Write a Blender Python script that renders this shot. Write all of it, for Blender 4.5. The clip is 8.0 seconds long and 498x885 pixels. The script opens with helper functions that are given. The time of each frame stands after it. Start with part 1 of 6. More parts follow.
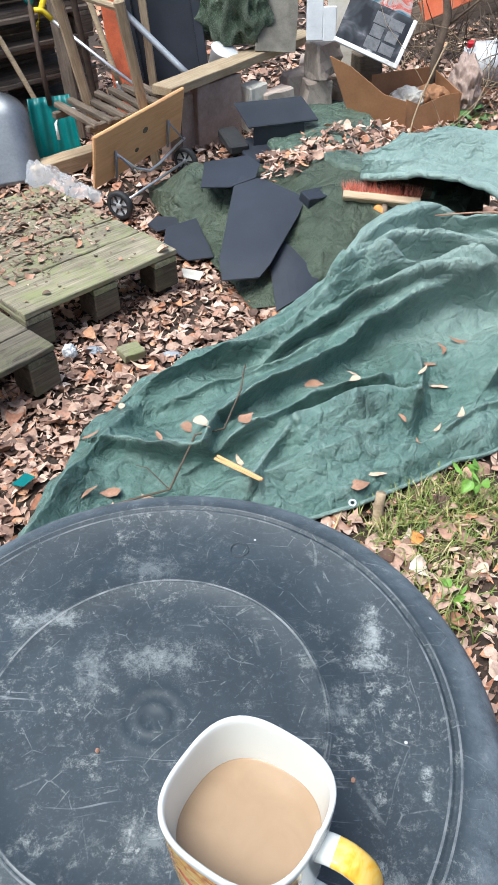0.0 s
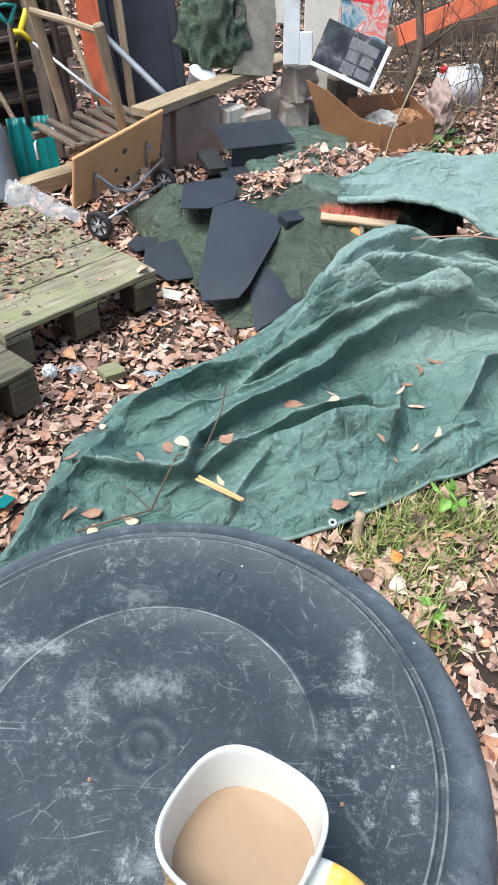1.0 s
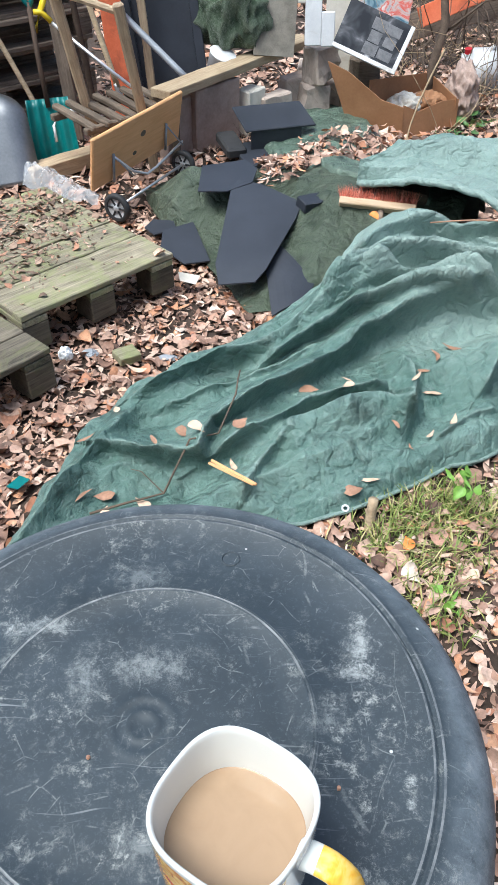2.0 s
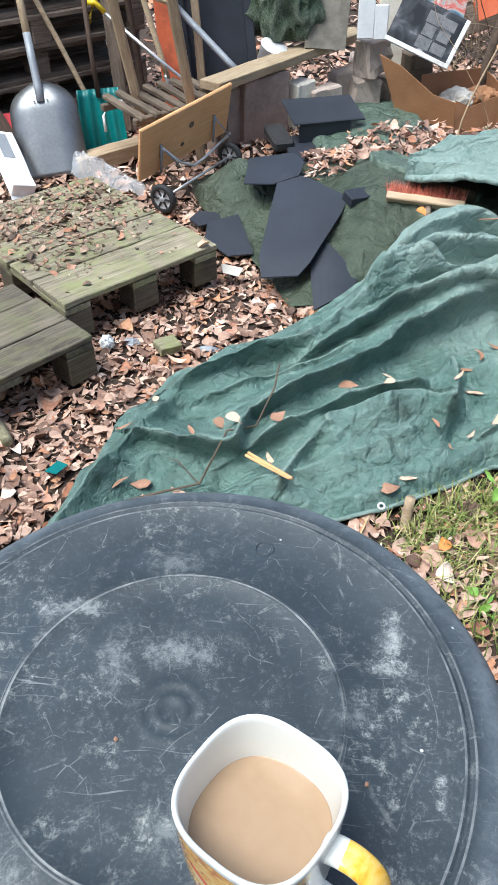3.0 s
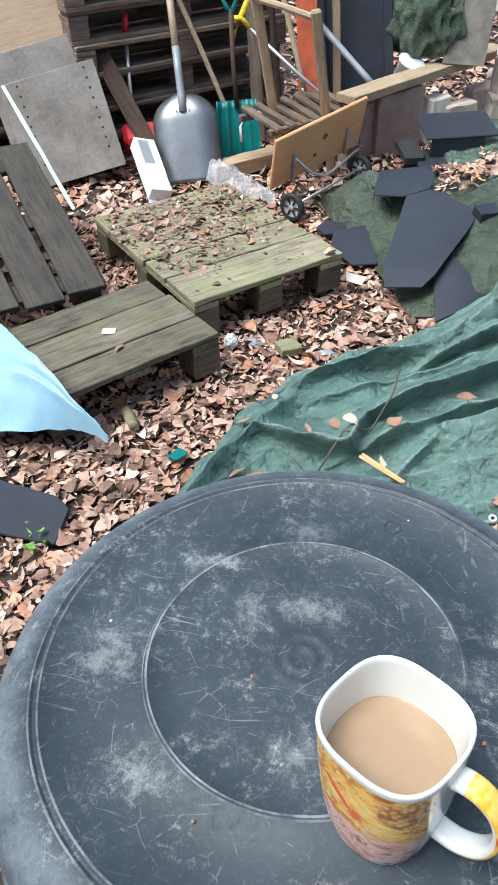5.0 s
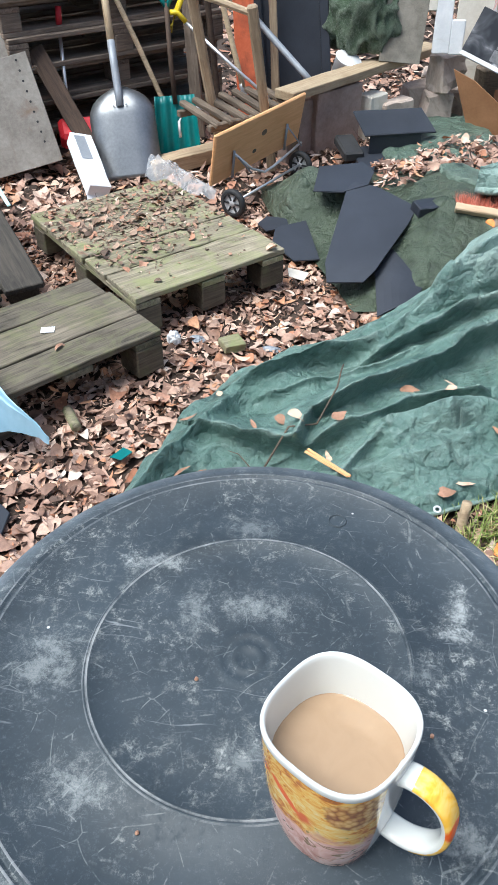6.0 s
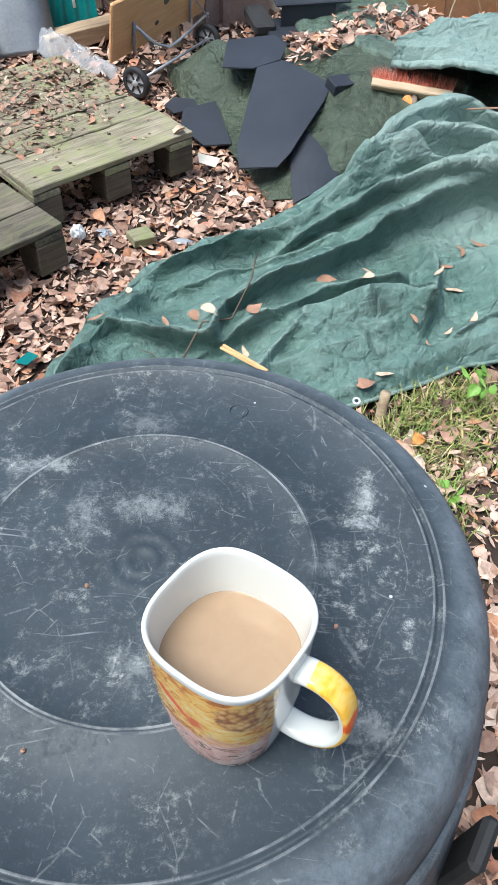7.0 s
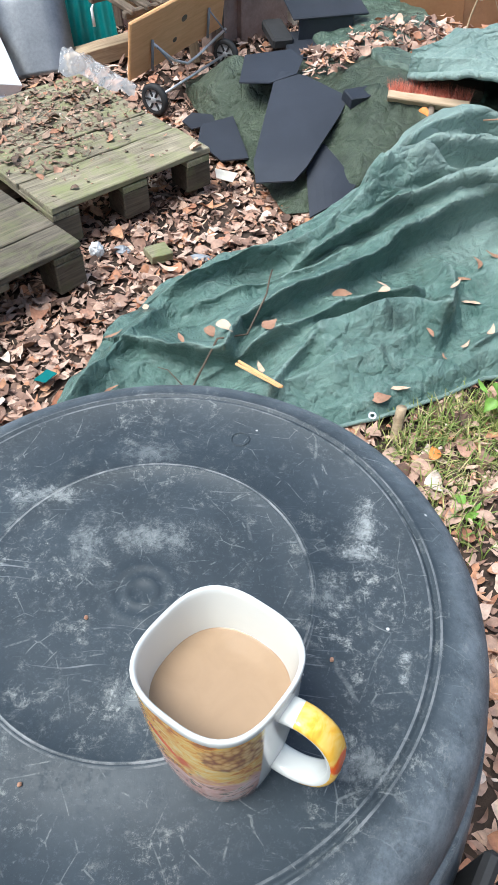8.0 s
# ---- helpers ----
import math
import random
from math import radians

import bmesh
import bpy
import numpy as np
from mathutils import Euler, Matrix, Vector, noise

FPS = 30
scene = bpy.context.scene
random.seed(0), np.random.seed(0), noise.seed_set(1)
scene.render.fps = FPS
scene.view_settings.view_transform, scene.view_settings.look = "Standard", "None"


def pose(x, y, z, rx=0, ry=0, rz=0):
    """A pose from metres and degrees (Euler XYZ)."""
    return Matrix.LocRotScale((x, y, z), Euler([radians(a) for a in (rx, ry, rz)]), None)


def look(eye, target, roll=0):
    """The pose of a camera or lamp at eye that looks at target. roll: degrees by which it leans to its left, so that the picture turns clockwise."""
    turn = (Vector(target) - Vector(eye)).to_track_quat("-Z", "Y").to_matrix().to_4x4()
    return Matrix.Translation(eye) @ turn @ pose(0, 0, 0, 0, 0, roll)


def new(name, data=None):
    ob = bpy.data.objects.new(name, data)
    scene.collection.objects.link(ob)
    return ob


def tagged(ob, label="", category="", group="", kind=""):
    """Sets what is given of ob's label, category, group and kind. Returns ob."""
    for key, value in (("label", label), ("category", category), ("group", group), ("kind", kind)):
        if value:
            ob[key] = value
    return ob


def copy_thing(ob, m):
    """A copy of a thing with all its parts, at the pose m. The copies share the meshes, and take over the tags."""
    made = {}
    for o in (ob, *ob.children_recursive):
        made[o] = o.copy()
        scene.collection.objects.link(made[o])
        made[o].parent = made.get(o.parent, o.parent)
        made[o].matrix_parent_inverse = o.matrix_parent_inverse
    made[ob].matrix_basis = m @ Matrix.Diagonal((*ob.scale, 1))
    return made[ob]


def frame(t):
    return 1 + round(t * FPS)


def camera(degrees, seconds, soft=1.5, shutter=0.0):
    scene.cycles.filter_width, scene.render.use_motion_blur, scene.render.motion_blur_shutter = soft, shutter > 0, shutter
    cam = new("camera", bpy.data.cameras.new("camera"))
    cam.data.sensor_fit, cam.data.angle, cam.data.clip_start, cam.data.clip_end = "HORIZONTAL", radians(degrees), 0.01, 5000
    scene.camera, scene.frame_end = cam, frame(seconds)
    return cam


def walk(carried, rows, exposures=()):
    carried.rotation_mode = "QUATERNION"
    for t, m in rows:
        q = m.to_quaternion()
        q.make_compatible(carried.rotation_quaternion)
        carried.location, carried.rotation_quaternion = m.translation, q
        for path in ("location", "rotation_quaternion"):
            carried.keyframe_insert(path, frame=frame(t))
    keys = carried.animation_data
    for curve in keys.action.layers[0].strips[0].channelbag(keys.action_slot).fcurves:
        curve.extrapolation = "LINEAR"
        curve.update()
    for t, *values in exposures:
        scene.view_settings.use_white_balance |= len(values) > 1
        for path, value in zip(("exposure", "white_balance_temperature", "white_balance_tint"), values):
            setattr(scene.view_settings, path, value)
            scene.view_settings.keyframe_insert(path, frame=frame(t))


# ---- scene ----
cam = camera(37.3, 8.0)
PATH = [
    (0, (0.001, 0.125, 1.407), (-0.019, 2.070, -0.319), -0.2),
    (0.5, (-0.014, 0.133, 1.427), (0.073, 2.098, -0.273), 1.5),
    (1, (-0.010, 0.122, 1.429), (0.052, 2.101, -0.257), 1.2),
    (2.5, (0.008, 0.124, 1.417), (-0.049, 2.057, -0.319), 0.4),
    (3, (0.003, 0.124, 1.413), (-0.129, 2.054, -0.322), 0.2),
    (3.5, (-0.009, 0.105, 1.417), (-0.221, 2.028, -0.321), 0.0),
    (4, (-0.023, 0.079, 1.409), (-0.364, 1.985, -0.325), -0.7),
    (4.2, (-0.027, 0.068, 1.412), (-0.429, 1.964, -0.320), -0.9),
    (5.3, (-0.033, 0.043, 1.434), (-0.512, 1.967, -0.247), -1.8),
    (5.5, (-0.026, 0.048, 1.437), (-0.450, 1.994, -0.237), -1.5),
    (6, (-0.027, 0.058, 1.413), (-0.325, 1.996, -0.294), 0.2),
    (6.5, (0.000, 0.098, 1.369), (-0.105, 1.912, -0.490), 1.8),
    (7, (0.007, 0.096, 1.359), (-0.022, 1.825, -0.584), 3.0),
    (7.5, (-0.001, 0.087, 1.368), (-0.091, 1.810, -0.579), 2.4),
    (8, (0.031, 0.111, 1.378), (-0.090, 1.851, -0.550), 0.4),
]
walk(cam, [(t, look(eye, target, roll)) for t, eye, target, roll in PATH], exposures=[(0.0, 1.10, 5970, 4), (8.0, 1.10, 5970, 4)])


# ---- light ----
world = bpy.data.worlds.new("sky")
scene.world = world
world.use_nodes = True
wn = world.node_tree
sky = wn.nodes.new("ShaderNodeTexSky")
sky.sky_type = 'NISHITA'
sky.sun_disc = False
sky.sun_elevation = radians(66)
sky.sun_rotation = radians(235)
sky.air_density, sky.dust_density, sky.ozone_density = 1.0, 4.0, 1.0
wn.nodes["Background"].inputs["Strength"].default_value = 0.088
wn.links.new(sky.outputs["Color"], wn.nodes["Background"].inputs["Color"])
sun = new("sun", bpy.data.lights.new("sun", "SUN"))
sun.data.energy, sun.data.angle, sun.data.color = 2.1, radians(34), (1.0, 0.985, 0.96)
sun.matrix_world = look((-2.4, -0.2, 7), (0.2, 1.6, 0))


# ---- materials ----
def tree(name, rough=0.6, metal=0.0):
    m = bpy.data.materials.new(name)
    m.use_nodes = True
    b = m.node_tree.nodes["Principled BSDF"]
    b.inputs["Roughness"].default_value = rough
    b.inputs["Metallic"].default_value = metal
    return m, m.node_tree, b


def node(nt, kind, **values):
    n = nt.nodes.new(kind)
    for key, value in values.items():
        n.inputs[key].default_value = value
    return n


def coords(nt, scale=(1, 1, 1), space="Object"):
    tc = nt.nodes.new("ShaderNodeTexCoord")
    mp = node(nt, "ShaderNodeMapping", Scale=scale)
    nt.links.new(tc.outputs[space], mp.inputs["Vector"])
    return mp.outputs["Vector"]


def noise_of(nt, vec, scale, detail=6, rough=0.6, warp=0.0):
    n = node(nt, "ShaderNodeTexNoise", Scale=scale, Detail=detail, Roughness=rough, Distortion=warp)
    nt.links.new(vec, n.inputs["Vector"])
    return n.outputs["Fac"]


def ramp(nt, fac, stops):
    r = nt.nodes.new("ShaderNodeValToRGB")
    els = r.color_ramp.elements
    while len(els) < len(stops):
        els.new(0.5)
    for e, (p, c) in zip(els, stops):
        e.position, e.color = p, (*c, 1) if len(c) == 3 else c
    nt.links.new(fac, r.inputs["Fac"])
    return r.outputs["Color"]


def mix(nt, fac, a, b, blend="MIX"):
    n = nt.nodes.new("ShaderNodeMix")
    n.data_type, n.blend_type = "RGBA", blend
    for sock, v in ((n.inputs["Factor"], fac), (n.inputs["A"], a), (n.inputs["B"], b)):
        if isinstance(v, bpy.types.NodeSocket):
            nt.links.new(v, sock)
        else:
            sock.default_value = v if not isinstance(v, tuple) else (*v, 1)
    return n.outputs["Result"]


def bump(nt, b, height, strength=0.3, distance=0.002):
    n = node(nt, "ShaderNodeBump", Strength=strength, Distance=distance)
    nt.links.new(height, n.inputs["Height"])
    nt.links.new(n.outputs["Normal"], b.inputs["Normal"])


def maths(nt, op, a, b=0.0):
    n = nt.nodes.new("ShaderNodeMath")
    n.operation = op
    for sock, v in zip(n.inputs, (a, b)):
        if isinstance(v, bpy.types.NodeSocket):
            nt.links.new(v, sock)
        else:
            sock.default_value = v
    return n.outputs[0]


def grey(v):
    return (v, v, v)


def plain(name, dark, light, rough=0.6, metal=0.0, scale=12.0, fine=90.0, relief=0.25, dist=0.002, stains=None):
    """Two-scale variation between two colours, with fine relief and optional stains."""
    m, nt, b = tree(name, rough, metal)
    v = coords(nt)
    big, small = noise_of(nt, v, scale, 5, 0.6, 0.3), noise_of(nt, v, fine, 4, 0.7)
    f = maths(nt, "ADD", maths(nt, "MULTIPLY", big, 0.65), maths(nt, "MULTIPLY", small, 0.35))
    c = ramp(nt, f, [(0.32, dark), (0.68, light)])
    if stains:
        s = ramp(nt, noise_of(nt, v, scale * 0.6, 8, 0.7, 0.8), [(0.52, grey(0)), (0.66, grey(1))])
        c = mix(nt, maths(nt, "MULTIPLY", s, 0.8), c, stains)
    nt.links.new(c, b.inputs["Base Color"])
    nt.links.new(maths(nt, "ADD", maths(nt, "MULTIPLY", small, 0.25), rough - 0.12), b.inputs["Roughness"])
    bump(nt, b, f, relief, dist)
    return m


def wood(name, dark, light, moss=None, rough=0.8, mossy=0.56):
    """Grain along the piece's own x; each piece shifted in tone."""
    m, nt, b = tree(name, rough)
    info = nt.nodes.new("ShaderNodeObjectInfo")
    tc = nt.nodes.new("ShaderNodeTexCoord")
    add = nt.nodes.new("ShaderNodeVectorMath")
    nt.links.new(tc.outputs["Object"], add.inputs[0])
    nt.links.new(maths(nt, "MULTIPLY", info.outputs["Random"], 37.0), add.inputs[1])
    mp = node(nt, "ShaderNodeMapping", Scale=(2.2, 26, 26))
    nt.links.new(add.outputs[0], mp.inputs["Vector"])
    grain = noise_of(nt, mp.outputs["Vector"], 2.6, 9, 0.68, 0.9)
    patch = noise_of(nt, add.outputs[0], 7, 5, 0.6, 0.4)
    f = maths(nt, "ADD", maths(nt, "MULTIPLY", grain, 0.7), maths(nt, "MULTIPLY", patch, 0.3))
    c = ramp(nt, f, [(0.34, dark), (0.52, tuple((p + q) / 2 for p, q in zip(dark, light))), (0.7, light)])
    tone = maths(nt, "ADD", maths(nt, "MULTIPLY", info.outputs["Random"], 0.35), 0.8)
    c = mix(nt, 1.0, c, tone, "MULTIPLY")
    if moss:
        s = ramp(nt, noise_of(nt, add.outputs[0], 9, 8, 0.7, 0.6), [(mossy - 0.1, grey(0)), (mossy + 0.1, grey(1))])
        c = mix(nt, maths(nt, "MULTIPLY", s, 0.75), c, moss)
    nt.links.new(c, b.inputs["Base Color"])
    bump(nt, b, grain, 0.55, 0.004)
    return m


def leaf_colours(name, stops, rough=0.65):
    m, nt, b = tree(name, rough)
    geo = nt.nodes.new("ShaderNodeNewGeometry")
    c = ramp(nt, geo.outputs["Random Per Island"], stops)
    v = coords(nt)
    n = noise_of(nt, v, 60, 6, 0.7)
    c = mix(nt, 1.0, c, ramp(nt, n, [(0.3, grey(0.78)), (0.65, grey(1.42))]), "MULTIPLY")
    nt.links.new(c, b.inputs["Base Color"])
    bump(nt, b, n, 0.4, 0.003)
    return m


BROWN_STOPS = [(0.0, (0.075, 0.043, 0.030)), (0.14, (0.19, 0.108, 0.076)), (0.32, (0.32, 0.195, 0.142)), (0.52, (0.43, 0.285, 0.215)),
               (0.68, (0.52, 0.375, 0.30)), (0.80, (0.33, 0.140, 0.078)), (0.88, (0.47, 0.245, 0.135)), (1.0, (0.64, 0.53, 0.45))]
M_LEAF = leaf_colours("dead_leaf", BROWN_STOPS)
M_LEAF_PALE = leaf_colours("pale_leaf", [(0.0, (0.34, 0.19, 0.12)), (0.5, (0.56, 0.37, 0.26)), (1.0, (0.70, 0.55, 0.43))])
M_LEAF_DULL = leaf_colours("rotting_leaf", [(0.0, (0.08, 0.052, 0.036)), (0.35, (0.20, 0.13, 0.088)), (0.7, (0.34, 0.235, 0.17)), (0.88, (0.36, 0.17, 0.10)), (1.0, (0.52, 0.42, 0.34))])
M_LEAF_ORANGE = leaf_colours("orange_leaf", [(0.0, (0.55, 0.16, 0.03)), (1.0, (0.62, 0.22, 0.05))])
M_LEAF_BROWN = leaf_colours("rust_leaf", [(0.0, (0.20, 0.105, 0.065)), (1.0, (0.36, 0.20, 0.13))])
M_LEAF_GREEN = leaf_colours("green_leaf", [(0.0, (0.06, 0.13, 0.03)), (0.6, (0.14, 0.27, 0.04)), (1.0, (0.30, 0.45, 0.08))], 0.5)
M_IVY = leaf_colours("ivy_leaf", [(0.0, (0.03, 0.08, 0.025)), (1.0, (0.09, 0.17, 0.05))], 0.5)
M_GRASS = leaf_colours("grass", [(0.0, (0.10, 0.14, 0.03)), (0.5, (0.19, 0.25, 0.055)), (0.8, (0.37, 0.33, 0.13)), (1.0, (0.44, 0.37, 0.20))])
M_TWIG = plain("twig_bark", (0.05, 0.035, 0.025), (0.17, 0.12, 0.085), 0.85, 0, 20, 120)
M_TWIG_PALE = plain("dry_stalk", (0.26, 0.18, 0.10), (0.46, 0.35, 0.22), 0.8, 0, 20, 120)
M_SOIL = plain("soil", (0.022, 0.015, 0.011), (0.085, 0.056, 0.04), 0.95, 0, 9, 70, 0.8, 0.02)


def tarp_material(name, dark, light, worn, rough, dusty=None):
    """Woven plastic sheet: fine weave, crinkles, rubbed pale patches, crests painted lighter, and dirt."""
    m, nt, b = tree(name, rough)
    v = coords(nt)
    big = noise_of(nt, v, 3.2, 6, 0.62, 0.5)
    mid = noise_of(nt, v, 16, 8, 0.68, 1.2)
    c = ramp(nt, maths(nt, "ADD", maths(nt, "MULTIPLY", big, 0.55), maths(nt, "MULTIPLY", mid, 0.45)), [(0.36, dark), (0.64, light)])
    rub = ramp(nt, noise_of(nt, v, 26, 10, 0.78, 0.6), [(0.54, grey(0)), (0.74, grey(1))])
    c = mix(nt, maths(nt, "MULTIPLY", rub, 0.55), c, worn)
    # fold crests lightened by convexity: rubbed wear and sky light put into the colour
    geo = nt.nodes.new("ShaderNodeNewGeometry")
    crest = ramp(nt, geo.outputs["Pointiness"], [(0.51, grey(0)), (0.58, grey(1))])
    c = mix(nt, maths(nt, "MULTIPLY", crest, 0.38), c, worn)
    dirt = ramp(nt, noise_of(nt, v, 6.5, 9, 0.72, 1.5), [(0.52, grey(0)), (0.68, grey(1))])
    c = mix(nt, maths(nt, "MULTIPLY", dirt, 0.72), c, tuple(0.4 * q + 0.01 for q in dark))
    if dusty:
        # a broad rubbed and dusty patch with a broken edge: centre and radii
        sep = nt.nodes.new("ShaderNodeSeparateXYZ")
        nt.links.new(v, sep.inputs[0])
        dx, dy = (maths(nt, "DIVIDE", maths(nt, "SUBTRACT", sep.outputs[i], dusty[i]), dusty[2 + i]) for i in (0, 1))
        d = maths(nt, "ADD", maths(nt, "POWER", dx, 2.0), maths(nt, "POWER", dy, 2.0))
        d = maths(nt, "ADD", d, maths(nt, "MULTIPLY", maths(nt, "SUBTRACT", mid, 0.5), 2.2))
        c = mix(nt, maths(nt, "MULTIPLY", ramp(nt, d, [(0.35, grey(1)), (1.0, grey(0))]), 0.42), c, worn)
    nt.links.new(c, b.inputs["Base Color"])
    cr = nt.nodes.new("ShaderNodeTexVoronoi")
    cr.feature = "DISTANCE_TO_EDGE"
    warped = nt.nodes.new("ShaderNodeVectorMath")
    nz = node(nt, "ShaderNodeTexNoise", Scale=11.0, Detail=4.0)
    nt.links.new(v, nz.inputs["Vector"])
    sc = nt.nodes.new("ShaderNodeVectorMath")
    sc.operation = "SCALE"
    sc.inputs["Scale"].default_value = 0.12
    nt.links.new(nz.outputs["Color"], sc.inputs[0])
    nt.links.new(v, warped.inputs[0])
    nt.links.new(sc.outputs[0], warped.inputs[1])
    nt.links.new(warped.outputs[0], cr.inputs["Vector"])
    cr.inputs["Scale"].default_value = 13
    crease = ramp(nt, cr.outputs["Distance"], [(0.0, grey(0)), (0.18, grey(1))])
    small = nt.nodes.new("ShaderNodeTexVoronoi")
    small.feature = "DISTANCE_TO_EDGE"
    small.inputs["Scale"].default_value = 37
    nt.links.new(warped.outputs[0], small.inputs["Vector"])
    crinkle = ramp(nt, small.outputs["Distance"], [(0.0, grey(0)), (0.22, grey(1))])
    fine = noise_of(nt, v, 60, 10, 0.78, 0.3)
    h = maths(nt, "ADD", maths(nt, "ADD", maths(nt, "MULTIPLY", crease, 0.34), maths(nt, "MULTIPLY", crinkle, 0.09)), maths(nt, "ADD", maths(nt, "MULTIPLY", fine, 0.5), maths(nt, "MULTIPLY", mid, 0.55)))
    bump(nt, b, h, 0.85, 0.018)
    nt.links.new(maths(nt, "ADD", maths(nt, "MULTIPLY", mid, 0.3), rough - 0.15), b.inputs["Roughness"])
    return m


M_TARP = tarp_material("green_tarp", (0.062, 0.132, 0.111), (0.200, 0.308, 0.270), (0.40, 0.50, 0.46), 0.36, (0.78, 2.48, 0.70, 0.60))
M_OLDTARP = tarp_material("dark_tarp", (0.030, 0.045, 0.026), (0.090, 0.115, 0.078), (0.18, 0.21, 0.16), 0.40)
# lighter green than the sheet's, for the old tarp's flap
M_MIDTARP = tarp_material("lighter_tarp", (0.045, 0.075, 0.052), (0.14, 0.20, 0.155), (0.26, 0.32, 0.27), 0.40)
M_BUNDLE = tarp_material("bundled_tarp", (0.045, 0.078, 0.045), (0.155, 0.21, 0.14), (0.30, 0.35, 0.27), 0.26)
M_PALLET_OLD = wood("mossy_pallet_wood", (0.070, 0.058, 0.038), (0.43, 0.375, 0.265), (0.25, 0.275, 0.11), mossy=0.56)
M_PALLET_DULL = wood("dull_pallet_wood", (0.035, 0.029, 0.021), (0.25, 0.212, 0.155), (0.15, 0.155, 0.07), mossy=0.60)
# darker wood for the blocks of the pallets without bottom boards
M_BLOCK = wood("dark_block_wood", (0.04, 0.03, 0.022), (0.17, 0.14, 0.10), (0.12, 0.13, 0.06), mossy=0.6)
M_PALLET_DARK = wood("dark_pallet_wood", (0.020, 0.017, 0.014), (0.095, 0.080, 0.062))
M_PALLET = wood("grey_pallet_wood", (0.085, 0.062, 0.046), (0.35, 0.27, 0.205))
M_TIMBER = wood("sawn_timber", (0.29, 0.205, 0.12), (0.58, 0.46, 0.31))
M_PLY = wood("plywood", (0.66, 0.33, 0.14), (0.85, 0.49, 0.24), rough=0.5)
M_PLY_PALE = wood("pale_plywood", (0.42, 0.29, 0.18), (0.62, 0.47, 0.33))
M_ROUGHWOOD = wood("weathered_wood", (0.24, 0.165, 0.10), (0.58, 0.45, 0.30))
M_SLAT = wood("dark_slat_wood", (0.055, 0.04, 0.028), (0.21, 0.16, 0.115))
M_BROWNPLANK = wood("brown_plank_wood", (0.03, 0.018, 0.011), (0.10, 0.06, 0.04))
M_PANEL = plain("weathered_panel", (0.155, 0.135, 0.115), (0.37, 0.34, 0.30), 0.75, 0, 5, 60, 0.3, 0.002, (0.20, 0.13, 0.09))
M_ALU = plain("dull_aluminium", (0.17, 0.18, 0.19), (0.32, 0.33, 0.34), 0.40, 0.85, 4, 80, 0.15, 0.001)
M_STEEL = plain("bright_steel", (0.66, 0.66, 0.67), (0.82, 0.82, 0.83), 0.34, 0.75, 9, 90, 0.1, 0.001)
M_GREYPAINT = plain("grey_paint", (0.24, 0.26, 0.29), (0.36, 0.38, 0.41), 0.5, 0.2, 9, 90)
M_TEAL = plain("teal_plastic", (0.0, 0.105, 0.105), (0.01, 0.19, 0.185), 0.42, 0, 7, 90)
M_YELLOW = plain("yellow_plastic", (0.66, 0.46, 0.01), (0.80, 0.60, 0.03), 0.4, 0, 9, 90)
M_RED = plain("red_plastic", (0.42, 0.01, 0.02), (0.58, 0.03, 0.04), 0.4, 0, 9, 90)
M_ORANGE = plain("orange_paint", (0.60, 0.115, 0.04), (0.78, 0.21, 0.10), 0.55, 0, 9, 60, 0.3, 0.002, (0.42, 0.10, 0.05))
M_WHITE = plain("white_plastic", (0.62, 0.63, 0.64), (0.80, 0.80, 0.80), 0.4, 0, 9, 60, 0.2, 0.002, (0.50, 0.47, 0.42))
M_PAPER = plain("white_card", (0.66, 0.67, 0.70), (0.80, 0.81, 0.83), 0.65, 0, 7, 60)
M_CREAM = plain("cream_card", (0.55, 0.50, 0.42), (0.74, 0.70, 0.62), 0.7, 0, 6, 60, 0.2, 0.002, (0.42, 0.34, 0.25))
M_CARD = plain("brown_cardboard", (0.25, 0.115, 0.05), (0.40, 0.20, 0.095), 0.8, 0, 5, 70, 0.2, 0.002, (0.24, 0.12, 0.06))
M_BLACK = plain("black_sheet_plastic", (0.014, 0.017, 0.024), (0.034, 0.039, 0.052), 0.52, 0, 4, 120, 0.12, 0.001)
M_BLACKRUB = plain("black_rubber", (0.012, 0.012, 0.013), (0.035, 0.035, 0.037), 0.7, 0, 12, 120)
M_STONE = plain("rough_stone", (0.25, 0.175, 0.145), (0.47, 0.355, 0.30), 0.9, 0, 8, 60, 0.7, 0.006)
M_MAT = plain("rough_grey_board", (0.15, 0.135, 0.11), (0.33, 0.30, 0.25), 0.95, 0, 14, 160, 0.8, 0.004)
M_HUB = plain("grey_hub_plastic", (0.38, 0.38, 0.39), (0.55, 0.55, 0.56), 0.4, 0, 9, 90)
M_PINK = plain("pale_brick", (0.42, 0.32, 0.26), (0.62, 0.53, 0.46), 0.9, 0, 9, 70, 0.5, 0.004, (0.24, 0.19, 0.15))
M_BRISTLE = leaf_colours("red_bristle", [(0.0, (0.42, 0.10, 0.06)), (0.6, (0.64, 0.20, 0.13)), (1.0, (0.70, 0.36, 0.28))])
M_BLUE = plain("pale_blue_film", (0.24, 0.42, 0.55), (0.35, 0.55, 0.68), 0.35, 0, 5, 40)
M_CYAN = plain("mint_strip", (0.42, 0.66, 0.60), (0.62, 0.80, 0.76), 0.4, 0, 6, 50)
M_CERAMIC = plain("white_glaze", (0.68, 0.69, 0.66), (0.73, 0.74, 0.71), 0.14, 0, 3, 20, 0.02, 0.0005)


